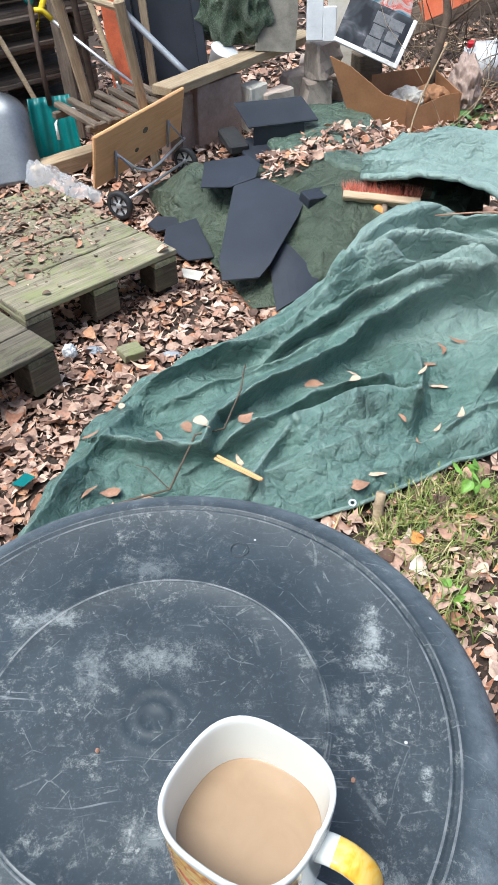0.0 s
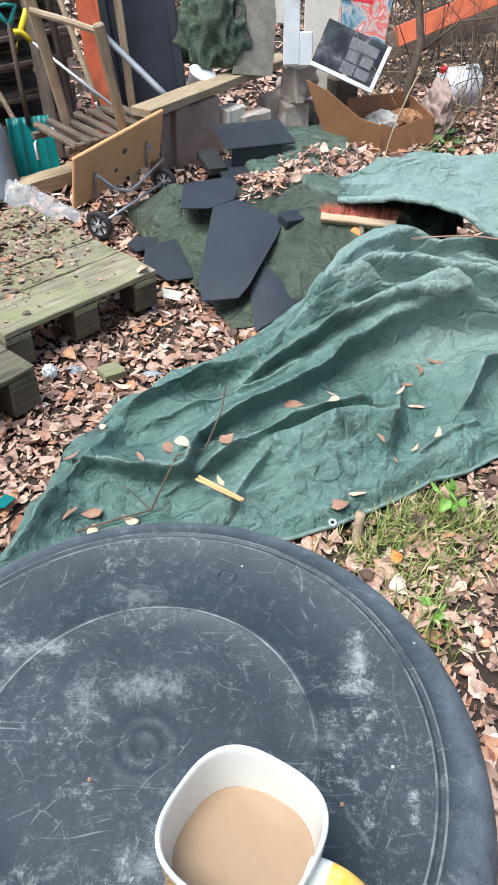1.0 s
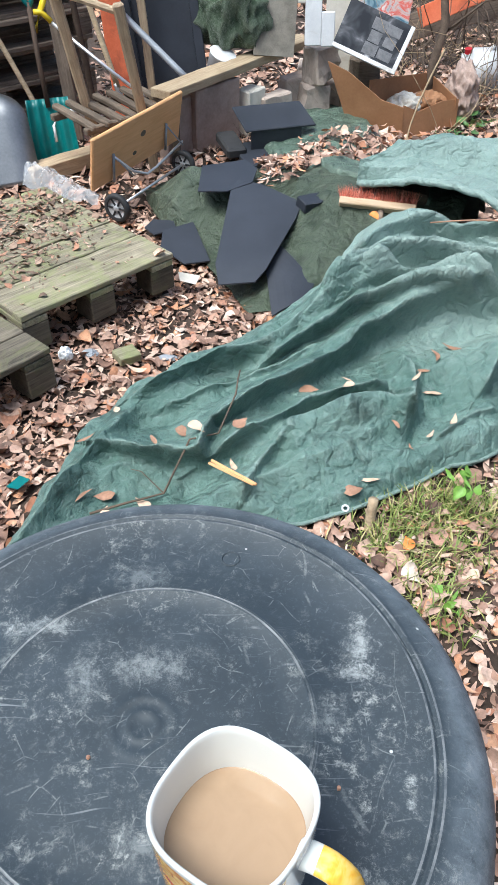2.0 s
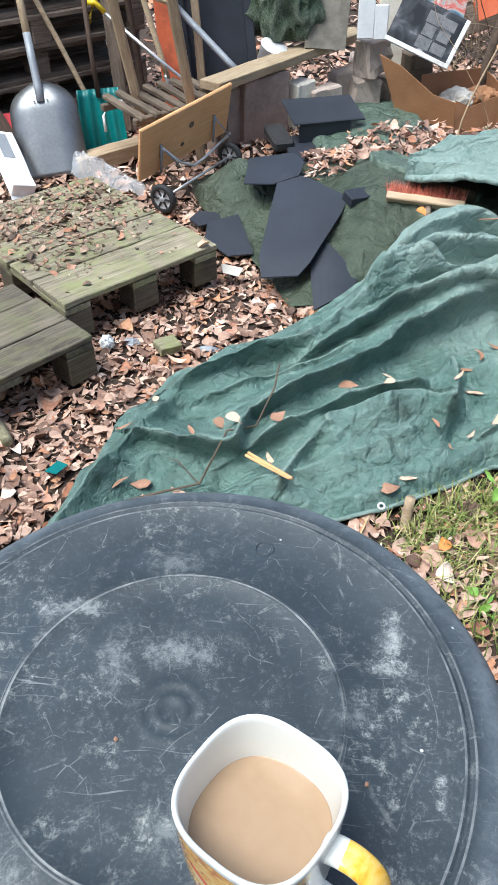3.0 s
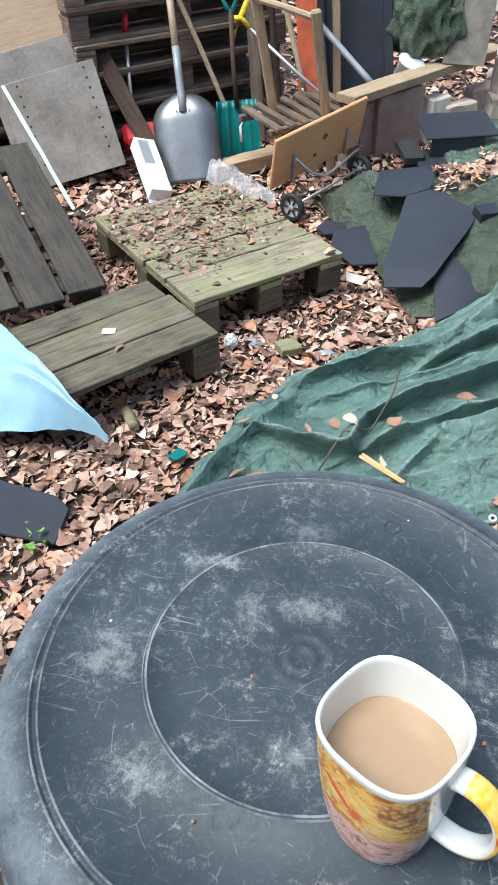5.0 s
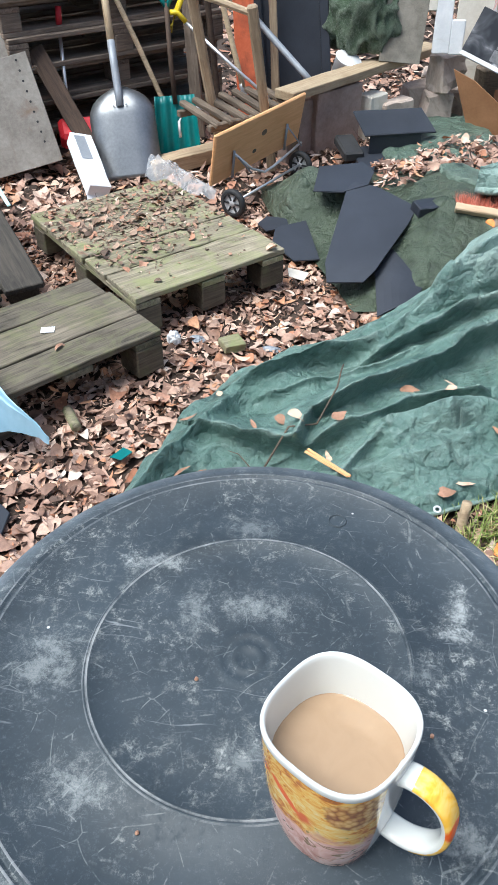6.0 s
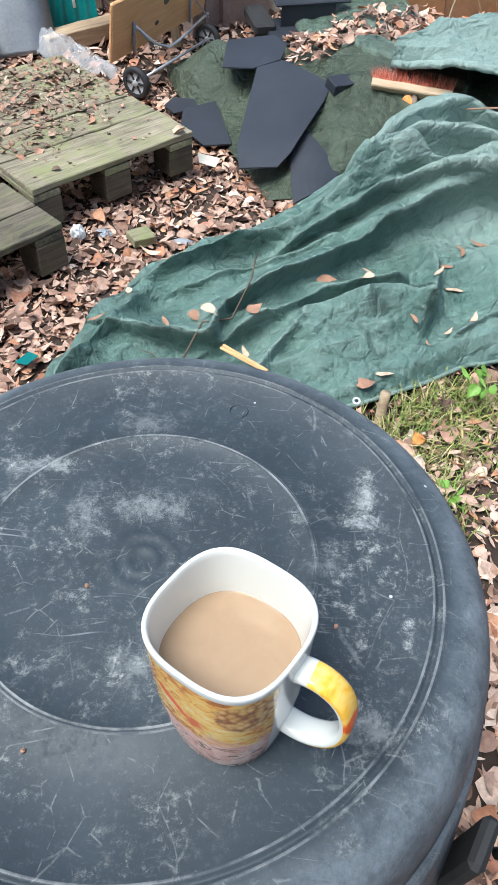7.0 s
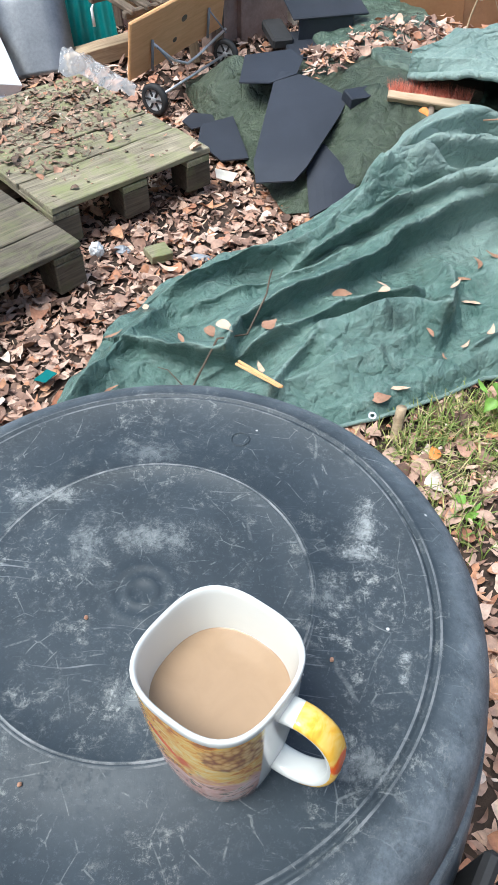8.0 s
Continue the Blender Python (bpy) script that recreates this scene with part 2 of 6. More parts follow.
def film_material():
    m, nt, b = tree("clear_film", 0.12)
    b.inputs["Base Color"].default_value = (0.86, 0.88, 0.90, 1)
    b.inputs["Alpha"].default_value = 0.30
    v = coords(nt)
    bump(nt, b, noise_of(nt, v, 35, 8, 0.7, 1.0), 0.8, 0.01)
    return m


M_FILM = film_material()


def lid_material():
    """Black polyethylene, sun-bleached blue-grey, with chalky scuffs, scratches and bird-white spots."""
    m, nt, b = tree("bleached_black_plastic", 0.5)
    v = coords(nt)
    big = noise_of(nt, v, 5, 7, 0.65, 0.4)
    c = ramp(nt, big, [(0.33, (0.027, 0.036, 0.044)), (0.68, (0.050, 0.064, 0.077))])
    # chalky scuffs in broken clouds, fine mottling between them
    cloud = ramp(nt, noise_of(nt, v, 8.5, 5, 0.65, 0.9), [(0.44, grey(0)), (0.62, grey(1))])
    grit = ramp(nt, noise_of(nt, v, 62, 12, 0.88, 0.15), [(0.52, grey(0)), (0.62, grey(1))])
    scuff = maths(nt, "MULTIPLY", cloud, grit)
    c = mix(nt, maths(nt, "MULTIPLY", scuff, 0.9), c, (0.36, 0.375, 0.36))
    haze = ramp(nt, noise_of(nt, v, 150, 8, 0.85), [(0.54, grey(0)), (0.74, grey(1))])
    c = mix(nt, maths(nt, "MULTIPLY", haze, 0.42), c, (0.20, 0.22, 0.24))
    # thin scratches in two directions
    wander = node(nt, "ShaderNodeTexNoise", Scale=7.0, Detail=2.0)
    nt.links.new(v, wander.inputs["Vector"])
    shift = nt.nodes.new("ShaderNodeVectorMath")
    shift.operation = "SCALE"
    shift.inputs["Scale"].default_value = 0.05
    nt.links.new(wander.outputs["Color"], shift.inputs[0])
    total = nt.nodes.new("ShaderNodeVectorMath")
    nt.links.new(v, total.inputs[0])
    nt.links.new(shift.outputs[0], total.inputs[1])
    bent = total.outputs[0]
    for turn, stretch in ((0.6, (9, 240, 1)), (-0.9, (8, 300, 1)), (1.7, (11, 260, 1)), (0.1, (14, 330, 1)), (-0.4, (10, 210, 1))):
        mp = node(nt, "ShaderNodeMapping", Scale=stretch, Rotation=(0, 0, turn))
        nt.links.new(bent, mp.inputs["Vector"])
        s = ramp(nt, noise_of(nt, mp.outputs["Vector"], 1.0, 3, 0.5, 0.6), [(0.68, grey(0)), (0.75, grey(1))])
        s = maths(nt, "MULTIPLY", s, ramp(nt, noise_of(nt, v, 9, 3), [(0.48, grey(0)), (0.62, grey(1))]))
        c = mix(nt, maths(nt, "MULTIPLY", s, 0.65), c, (0.36, 0.38, 0.39))
    # a web of fine scratches that cross, in patches
    for scale, thin, low, amount in ((12.0, 0.007, 0.50, 0.30), (31.0, 0.022, 0.52, 0.34)):
        web = nt.nodes.new("ShaderNodeTexVoronoi")
        web.feature = "DISTANCE_TO_EDGE"
        web.inputs["Scale"].default_value = scale
        nt.links.new(bent, web.inputs["Vector"])
        line = ramp(nt, web.outputs["Distance"], [(thin * 0.4, grey(1)), (thin, grey(0))])
        where = ramp(nt, noise_of(nt, v, 11 + scale, 6, 0.75, 0.4), [(low, grey(0)), (low + 0.10, grey(1))])
        c = mix(nt, maths(nt, "MULTIPLY", maths(nt, "MULTIPLY", line, where), amount), c, (0.36, 0.38, 0.37))
    # specks
    vo = node(nt, "ShaderNodeTexVoronoi", Scale=30.0)
    nt.links.new(v, vo.inputs["Vector"])
    sp = ramp(nt, vo.outputs["Distance"], [(0.03, grey(1)), (0.06, grey(0))])
    c = mix(nt, maths(nt, "MULTIPLY", sp, maths(nt, "GREATER_THAN", noise_of(nt, v, 13, 2), 0.52)), c, (0.62, 0.63, 0.62))
    # moulded rings rubbed pale along their crests
    sep = nt.nodes.new("ShaderNodeSeparateXYZ")
    nt.links.new(nt.nodes.new("ShaderNodeTexCoord").outputs["Object"], sep.inputs[0])
    rr = maths(nt, "SQRT", maths(nt, "ADD", maths(nt, "POWER", sep.outputs[0], 2.0), maths(nt, "POWER", sep.outputs[1], 2.0)))
    broken = ramp(nt, noise_of(nt, v, 16, 6, 0.7), [(0.40, grey(0)), (0.60, grey(1))])
    for ring, wide, amount in ((0.1512, 0.0011, 0.85), (0.1545, 0.0006, 0.5), (0.2525, 0.0010, 0.55), (0.2610, 0.0010, 0.55)):
        band = maths(nt, "LESS_THAN", maths(nt, "ABSOLUTE", maths(nt, "SUBTRACT", rr, ring)), wide)
        c = mix(nt, maths(nt, "MULTIPLY", maths(nt, "MULTIPLY", band, broken), amount), c, (0.30, 0.31, 0.32))
    # shoulder: scuffs, and the sky's sheen put into the colour as pale blue-grey
    shoulder_sheen = maths(nt, "MULTIPLY", ramp(nt, rr, [(0.262, grey(0)), (0.292, grey(1)), (0.330, grey(0.5))]), ramp(nt, noise_of(nt, v, 30, 10, 0.8), [(0.32, grey(0)), (0.62, grey(1))]))
    c = mix(nt, maths(nt, "MULTIPLY", shoulder_sheen, 0.95), c, (0.20, 0.23, 0.26))
    # chalk smears with ragged edges
    ragged = noise_of(nt, v, 58, 14, 0.92, 0.25)
    for px, py, sx, sy, power in ((0.200, 0.085, 0.020, 0.035, 0.8), (0.196, 0.050, 0.026, 0.016, 0.8), (-0.115, 0.105, 0.045, 0.016, 0.8), (0.228, -0.050, 0.007, 0.010, 1.0),
                                  (0.226, -0.068, 0.006, 0.008, 1.0), (0.165, 0.005, 0.022, 0.022, 0.45), (0.0, 0.060, 0.06, 0.025, 0.5), (-0.19, -0.03, 0.05, 0.05, 0.5),
                                  (-0.06, 0.05, 0.02, 0.05, 0.45), (-0.12, -0.14, 0.05, 0.03, 0.5), (0.01, -0.10, 0.03, 0.03, 0.4), (0.19, -0.14, 0.03, 0.02, 0.5), (-0.02, 0.17, 0.04, 0.02, 0.35)):
        dx, dy = maths(nt, "DIVIDE", maths(nt, "SUBTRACT", sep.outputs[0], px), sx), maths(nt, "DIVIDE", maths(nt, "SUBTRACT", sep.outputs[1], py), sy)
        d = maths(nt, "SQRT", maths(nt, "ADD", maths(nt, "POWER", dx, 2.0), maths(nt, "POWER", dy, 2.0)))
        near = maths(nt, "SUBTRACT", 1.0, maths(nt, "MULTIPLY", d, 0.55))
        s = ramp(nt, maths(nt, "ADD", maths(nt, "MULTIPLY", near, 0.22), ragged), [(0.63, grey(0)), (0.74, grey(1))])
        s = maths(nt, "MULTIPLY", s, maths(nt, "GREATER_THAN", near, 0.0))
        c = mix(nt, maths(nt, "MULTIPLY", s, 0.72 * power), c, (0.45, 0.475, 0.47))
    nt.links.new(c, b.inputs["Base Color"])
    nt.links.new(maths(nt, "ADD", maths(nt, "MULTIPLY", grit, 0.2), 0.50), b.inputs["Roughness"])
    b.inputs["Specular IOR Level"].default_value = 0.32
    bump(nt, b, maths(nt, "ADD", grit, noise_of(nt, v, 220, 5, 0.7)), 0.18, 0.001)
    return m


M_LID = lid_material()


# ---- building helpers ----
A = Vector((0.705, 0.709, 0))       # the yard's run: pallets and wall follow it
B = Vector((-0.709, 0.705, 0))      # away from the camera, across it
YAW = math.degrees(math.atan2(A.y, A.x))


def smooth(ob):
    for p in ob.data.polygons:
        p.use_smooth = True
    return ob


def mesh_of(name, bm, material):
    me = bpy.data.meshes.new(name)
    bmesh.ops.recalc_face_normals(bm, faces=bm.faces)
    bm.to_mesh(me)
    bm.free()
    me.materials.append(material)
    return me


def part(name, bm, material, parent, label="", m=None, soft=False):
    ob = new(name, mesh_of(name, bm, material) if isinstance(bm, bmesh.types.BMesh) else bm)
    ob.parent = parent
    if m is not None:
        ob.matrix_basis = m
    if soft:
        smooth(ob)
    return tagged(ob, label)


def thing(name, label, category, m=None, group="", kind=""):
    ob = new(name)
    ob.empty_display_size = 0.05
    if m is not None:
        ob.matrix_basis = m
    return tagged(ob, label, category, group, kind)


def single(name, bm, material, label, category, m=None, group="", kind="", soft=False):
    ob = new(name, mesh_of(name, bm, material))
    if m is not None:
        ob.matrix_basis = m
    if soft:
        smooth(ob)
    return tagged(ob, label, category, group, kind)


def block(lx, ly, lz, bevel=0.003, wear=0.0, cuts=0, seed=0, centre=(0, 0, 0)):
    """A bevelled box round its centre, long in x, with a little wear."""
    bm = bmesh.new()
    bmesh.ops.create_cube(bm, size=1, matrix=Matrix.Translation(centre) @ Matrix.Diagonal((lx, ly, lz, 1)))
    if cuts:
        long = [e for e in bm.edges if abs((e.verts[0].co - e.verts[1].co).x) > 0.9 * lx]
        bmesh.ops.subdivide_edges(bm, edges=long, cuts=cuts)
    if wear:
        rnd = random.Random(seed)
        for v in bm.verts:
            v.co += Vector((rnd.uniform(-1, 1), rnd.uniform(-1, 1), rnd.uniform(-1, 1))) * wear
    if bevel:
        bmesh.ops.bevel(bm, geom=list(bm.edges), offset=bevel, segments=1, affect="EDGES", clamp_overlap=True)
    return bm


def rod(points, radius, sides=8, taper=1.0):
    """A tube along points, closed at both ends."""
    bm = bmesh.new()
    pts = [Vector(p) for p in points]
    rings = []
    for i, p in enumerate(pts):
        d = (pts[min(i + 1, len(pts) - 1)] - pts[max(i - 1, 0)]).normalized()
        side = d.cross(Vector((0, 0, 1)) if abs(d.z) < 0.9 else Vector((1, 0, 0))).normalized()
        up = side.cross(d)
        r = radius * (1 + (taper - 1) * i / max(1, len(pts) - 1))
        rings.append([bm.verts.new(p + side * r * math.cos(k * math.tau / sides) + up * r * math.sin(k * math.tau / sides)) for k in range(sides)])
    for a, b in zip(rings, rings[1:]):
        for k in range(sides):
            bm.faces.new((a[k], a[(k + 1) % sides], b[(k + 1) % sides], b[k]))
    bm.faces.new(rings[0][::-1])
    bm.faces.new(rings[-1])
    return bm


def lathe(profile, sides=48):
    bm = bmesh.new()
    rings = []
    for r, z in profile:
        if r < 1e-5:
            rings.append([bm.verts.new((0, 0, z))])
        else:
            rings.append([bm.verts.new((r * math.cos(k * math.tau / sides), r * math.sin(k * math.tau / sides), z)) for k in range(sides)])
    for a, b in zip(rings, rings[1:]):
        for k in range(sides):
            q = [a[k % len(a)], a[(k + 1) % len(a)], b[(k + 1) % len(b)], b[k % len(b)]]
            q = [v for i, v in enumerate(q) if v not in q[:i]]
            if len(q) > 2:
                bm.faces.new(q)
    return bm


def plate(outline, thick, bevel=0.0):
    """A flat polygon in local x, y, with thickness."""
    bm = bmesh.new()
    f = bm.faces.new([bm.verts.new((x, y, 0)) for x, y in outline])
    e = bmesh.ops.extrude_face_region(bm, geom=[f])
    for v in e["geom"]:
        if isinstance(v, bmesh.types.BMVert):
            v.co.z += thick
    if bevel:
        bmesh.ops.bevel(bm, geom=list(bm.edges), offset=bevel, segments=1, affect="EDGES", clamp_overlap=True)
    return bm


def stretch(p0, p1, face=(0, -1, 0)):
    """A pose at p0 with its x towards p1 and its z as near to face as can be."""
    p0, p1 = Vector(p0), Vector(p1)
    x = (p1 - p0).normalized()
    y = Vector(face).cross(x).normalized()
    z = x.cross(y)
    return Matrix.Translation(p0) @ Matrix((x, y, z)).transposed().to_4x4()


def beam(p0, p1, wide, thick, material, name, label, category, face=(0, -1, 0), seed=1):
    """A single plank from p0 to p1 whose broad side faces face."""
    n = (Vector(p1) - Vector(p0)).length
    return single(name, block(n, wide, thick, 0.003, 0.0015, 6, seed, (n / 2, 0, 0)), material, label, category, stretch(p0, p1, face))


# ---- terrain and tarps as height functions ----
def bell(x, y, cx, cy, rx, ry, h):
    return h * np.exp(-((x - cx) / rx) ** 2 - ((y - cy) / ry) ** 2)


def ripple(x, y, scale, seed=0.0, octaves=3):
    """Smooth, repeatable unevenness between about -1 and 1."""
    out, amp = np.zeros_like(x), 1.0
    for o in range(octaves):
        f = scale * 2 ** o
        k = seed + 1.7 * o
        out += amp * (np.sin(f * x * 1.13 + 1.9 * np.sin(f * y * 0.71 + k) + k) * np.sin(f * y * 0.97 + 1.6 * np.sin(f * x * 0.83 + 2.1 * k) + 0.6 * k))
        amp *= 0.5
    return out / 1.75


def zigzag(p):
    """A straight-sided wave between -1 and 1, for creases in stiff sheet."""
    return np.arcsin(np.sin(p)) * (2 / math.pi)


def ground_z(x, y):
    x, y = np.asarray(x, float), np.asarray(y, float)
    near = np.exp(-(np.hypot(x, y - 3) / 9) ** 4)
    return near * (0.012 * ripple(x, y, 2.1, 0.4) + 0.006 * ripple(x, y, 9.0, 2.0)) + 0.05 * np.clip((y - 5.0) / 3, 0, 6)


def along(points, x, y):
    """Distance to a line of points, the side (positive: away from the camera), and how far along (0 to 1)."""
    best, side, where = np.full(x.shape, 9.0), np.ones(x.shape), np.zeros(x.shape)
    n = len(points) - 1
    for i, ((x0, y0), (x1, y1)) in enumerate(zip(points, points[1:])):
        dx, dy = x1 - x0, y1 - y0
        t = np.clip(((x - x0) * dx + (y - y0) * dy) / (dx * dx + dy * dy), 0, 1)
        d = np.hypot(x - x0 - t * dx, y - y0 - t * dy)
        s = np.sign(dx * (y - y0) - dy * (x - x0))
        m = d < best
        best, side, where = np.where(m, d, best), np.where(m, s, side), np.where(m, (i + t) / n, where)
    return best, side, where


def ridge(points, x, y, h, front, back):
    """A fold's crest along points: height h, its width towards the camera and away from it."""
    d, s, w = along(points, x, y)
    fade = np.clip(np.minimum(w, 1 - w) * 7 + 0.25, 0, 1)
    return 1.15 * h * fade * np.exp(-(d / np.where(s > 0, back, front)) ** 1.45)


def polyline(points, t):
    p = np.array(points, float)
    n = np.r_[0, np.cumsum(np.hypot(*np.diff(p[:, :2], axis=0).T))]
    return np.stack([np.interp(t * n[-1], n, p[:, i]) for i in range(p.shape[1])], -1)


def sheet(low, high, nu, nv, height, name, material, roll=None, slack=None, floor=None):
    """A draped sheet between two edge lines, its height from a function of x, y and the edge distance; with slack it then crumples."""
    u, v = np.meshgrid(np.linspace(0, 1, nu), np.linspace(0, 1, nv), indexing="ij")
    a, b = polyline(low, u), polyline(high, u)
    p = a + (b - a) * v[..., None]
    x, y = p[..., 0], p[..., 1]
    x = x + 0.010 * ripple(x, y, 13, 1.0)
    y = y + 0.010 * ripple(y, x, 14, 2.3)
    z = height(x, y, u, v)
    if roll is not None:
        y = y - roll(x, y) * np.clip(np.minimum(v, 1 - v) / 0.04, 0, 1)
    p = np.stack([x, y, z], -1)
    if slack is not None:
        much = np.clip(0.5 + 0.7 * ripple(x, y, 5.0, 4.0, 2), 0, 1)
        p = settle(p, 1 + slack[0] * much, 1 + slack[1] * much, 10, floor, 0.02)
    me = bpy.data.meshes.new(name)
    q = np.arange(p.shape[0] * p.shape[1]).reshape(p.shape[:2])
    faces = np.stack([q[:-1, :-1], q[1:, :-1], q[1:, 1:], q[:-1, 1:]], -1).reshape(-1, 4)
    me.from_pydata(p.reshape(-1, 3).tolist(), [], faces.tolist())
    me.materials.append(material)
    for f in me.polygons:
        f.use_smooth = True
    return me


def crumpled(x, y, cell, long, turn, seed):
    """Creases of stiff sheet: cones round scattered points meet in sharp ridges, drawn out along a direction; 0 to about 1."""
    a, b = (math.cos(turn) * x + math.sin(turn) * y) / (cell * long), (math.cos(turn) * y - math.sin(turn) * x) / cell
    a, b = a + 0.35 * np.sin(1.3 * b + seed), b + 0.35 * np.sin(1.1 * a + 2 * seed)
    i, j = np.floor(a), np.floor(b)
    best = np.full(x.shape, 9.0)
    for di in (-1, 0, 1):
        for dj in (-1, 0, 1):
            ci, cj = i + di, j + dj
            h = np.sin(ci * 127.1 + cj * 311.7 + seed * 17.3) * 43758.5453
            k = np.sin(ci * 269.5 + cj * 183.3 + seed * 9.1) * 24634.6345
            best = np.minimum(best, np.hypot(a - ci - (h - np.floor(h)), b - cj - (k - np.floor(k))))
    return best


def settle(p, su, sv, rounds, floor, bend=0.25, sag=0.0002):
    """Let a sheet with more cloth than room crumple: lengths held, edges pinned, lying no lower than floor."""
    base_u, base_v = np.linalg.norm(p[1:] - p[:-1], axis=-1) * su[:-1], np.linalg.norm(p[:, 1:] - p[:, :-1], axis=-1) * sv[:, :-1]
    diag_a, diag_b = np.linalg.norm(p[1:, 1:] - p[:-1, :-1], axis=-1), np.linalg.norm(p[1:, :-1] - p[:-1, 1:], axis=-1)
    mean = 0.5 * (su + sv)[:-1, :-1]
    diag_a, diag_b = diag_a * mean, diag_b * mean
    edge = p.copy()

    def pull(a, b, rest, k):
        d = b - a
        n = np.sqrt((d * d).sum(-1)) + 1e-9
        d *= (0.5 * k * (1 - rest / n))[..., None]
        a += d
        b -= d

    for _ in range(rounds):
        p[..., 2] -= sag
        for o in (0, 1):
            e = p.shape[0] - (p.shape[0] - o) % 2
            pull(p[o:e:2], p[o + 1:e:2], base_u[o:e - 1:2], 1.0)
            e = p.shape[1] - (p.shape[1] - o) % 2
            pull(p[:, o:e:2], p[:, o + 1:e:2], base_v[:, o:e - 1:2], 1.0)
        for o in (0, 1):
            e = p.shape[0] - (p.shape[0] - o) % 2
            pull(p[o:e:2, :-1], p[o + 1:e:2, 1:], diag_a[o:e - 1:2], 0.5)
            pull(p[o:e:2, 1:], p[o + 1:e:2, :-1], diag_b[o:e - 1:2], 0.5)
        for axis in (0, 1):
            q = p if axis == 0 else p.transpose(1, 0, 2)
            q[1:-1] += bend * (0.5 * (q[2:] + q[:-2]) - q[1:-1])
        p[..., 2] = np.maximum(p[..., 2], floor(p[..., 0], p[..., 1]))
        p[:, 0], p[:, -1], p[0], p[-1] = edge[:, 0], edge[:, -1], edge[0], edge[-1]
    return p


def finer(p):
    """Twice the points each way, by midpoints."""
    for axis in (0, 1):
        q = p if axis == 0 else p.transpose(1, 0, 2)
        r = np.empty((2 * q.shape[0] - 1, *q.shape[1:]))
        r[::2], r[1::2] = q, 0.5 * (q[1:] + q[:-1])
        p = r if axis == 0 else r.transpose(1, 0, 2)
    return np.ascontiguousarray(p)


FOLDS = [  # crest lines of the tarp's folds: points, height, width to the camera, width away
    ([(-0.56, 1.26), (-0.47, 1.47), (-0.405, 1.635), (-0.33, 1.78)], 0.060, 0.028, 0.040),
    ([(-0.41, 1.64), (-0.28, 1.60), (-0.13, 1.60), (-0.10, 1.71), (0.02, 1.78), (0.18, 1.92), (0.34, 2.07), (0.46, 2.13), (0.75, 2.22)], 0.095, 0.016, 0.085),
    ([(-0.13, 1.57), (0.03, 1.68), (0.17, 1.80), (0.30, 1.85), (0.40, 1.84)], 0.070, 0.016, 0.055),
    ([(0.06, 1.68), (0.20, 1.72), (0.36, 1.79), (0.47, 1.77)], 0.085, 0.13, 0.018),
    ([(-0.34, 1.82), (-0.15, 1.96), (0.06, 2.06), (0.27, 2.20), (0.46, 2.28)], 0.100, 0.026, 0.050),
    ([(-0.28, 1.78), (-0.10, 1.87), (0.08, 1.96), (0.22, 2.05)], 0.035, 0.016, 0.05),
    ([(0.02, 1.98), (0.16, 2.07), (0.34, 2.17), (0.56, 2.20), (0.74, 2.16)], 0.095, 0.016, 0.045),
    ([(0.17, 2.14), (0.28, 2.27), (0.42, 2.35), (0.62, 2.36), (0.92, 2.27), (1.3, 2.10)], 0.135, 0.030, 0.060),
    ([(0.24, 2.20), (0.33, 2.25), (0.50, 2.26), (0.70, 2.21), (0.95, 2.10)], 0.095, 0.014, 0.030),
    ([(0.30, 2.40), (0.45, 2.53), (0.62, 2.60), (1.0, 2.56), (1.5, 2.4)], 0.125, 0.040, 0.070),
    ([(0.40, 2.44), (0.55, 2.49), (0.75, 2.47), (1.0, 2.40)], 0.045, 0.020, 0.040),
    ([(0.45, 1.74), (0.48, 1.88), (0.45, 2.00)], 0.060, 0.018, 0.035),
    ([(0.66, 1.84), (0.74, 1.98), (0.86, 2.05), (1.1, 2.0)], 0.075, 0.020, 0.060),
    ([(-0.02, 1.44), (0.03, 1.56), (0.10, 1.67)], 0.040, 0.016, 0.040),
    ([(0.50, 1.66), (0.62, 1.76), (0.72, 1.80)], 0.030, 0.015, 0.040),
]
TARP_LOW = [(-0.60, 1.16), (-0.45, 1.22), (-0.25, 1.30), (0.0, 1.40), (0.14, 1.40), (0.253, 1.43), (0.332, 1.475), (0.43, 1.525), (0.556, 1.615), (0.657, 1.64), (0.76, 1.71), (1.1, 1.80), (1.7, 1.95)]
TARP_HIGH = [(-0.61, 1.18), (-0.525, 1.46), (-0.49, 1.68), (-0.37, 1.90), (-0.19, 2.10), (0.03, 2.28), (0.13, 2.37), (0.26, 2.50), (0.42, 2.68), (0.60, 2.82), (0.9, 2.95), (1.2, 2.95), (1.9, 2.9)]


def tarp_bulk(x, y):
    return bell(x, y, 0.62, 2.35, 0.42, 0.42, 0.125) + bell(x, y, 1.25, 2.45, 0.5, 0.5, 0.16) + bell(x, y, 0.22, 1.75, 0.22, 0.22, 0.05) + bell(x, y, 0.40, 2.65, 0.25, 0.25, 0.06)


def fold_roll(x, y):
    """How far the folds lean over towards the camera."""
    z = np.zeros(np.shape(x))
    for points, h, front, back in FOLDS:
        z = z + ridge(points, x, y, h, front, back)
    return 0.62 * np.minimum(z, 0.15)


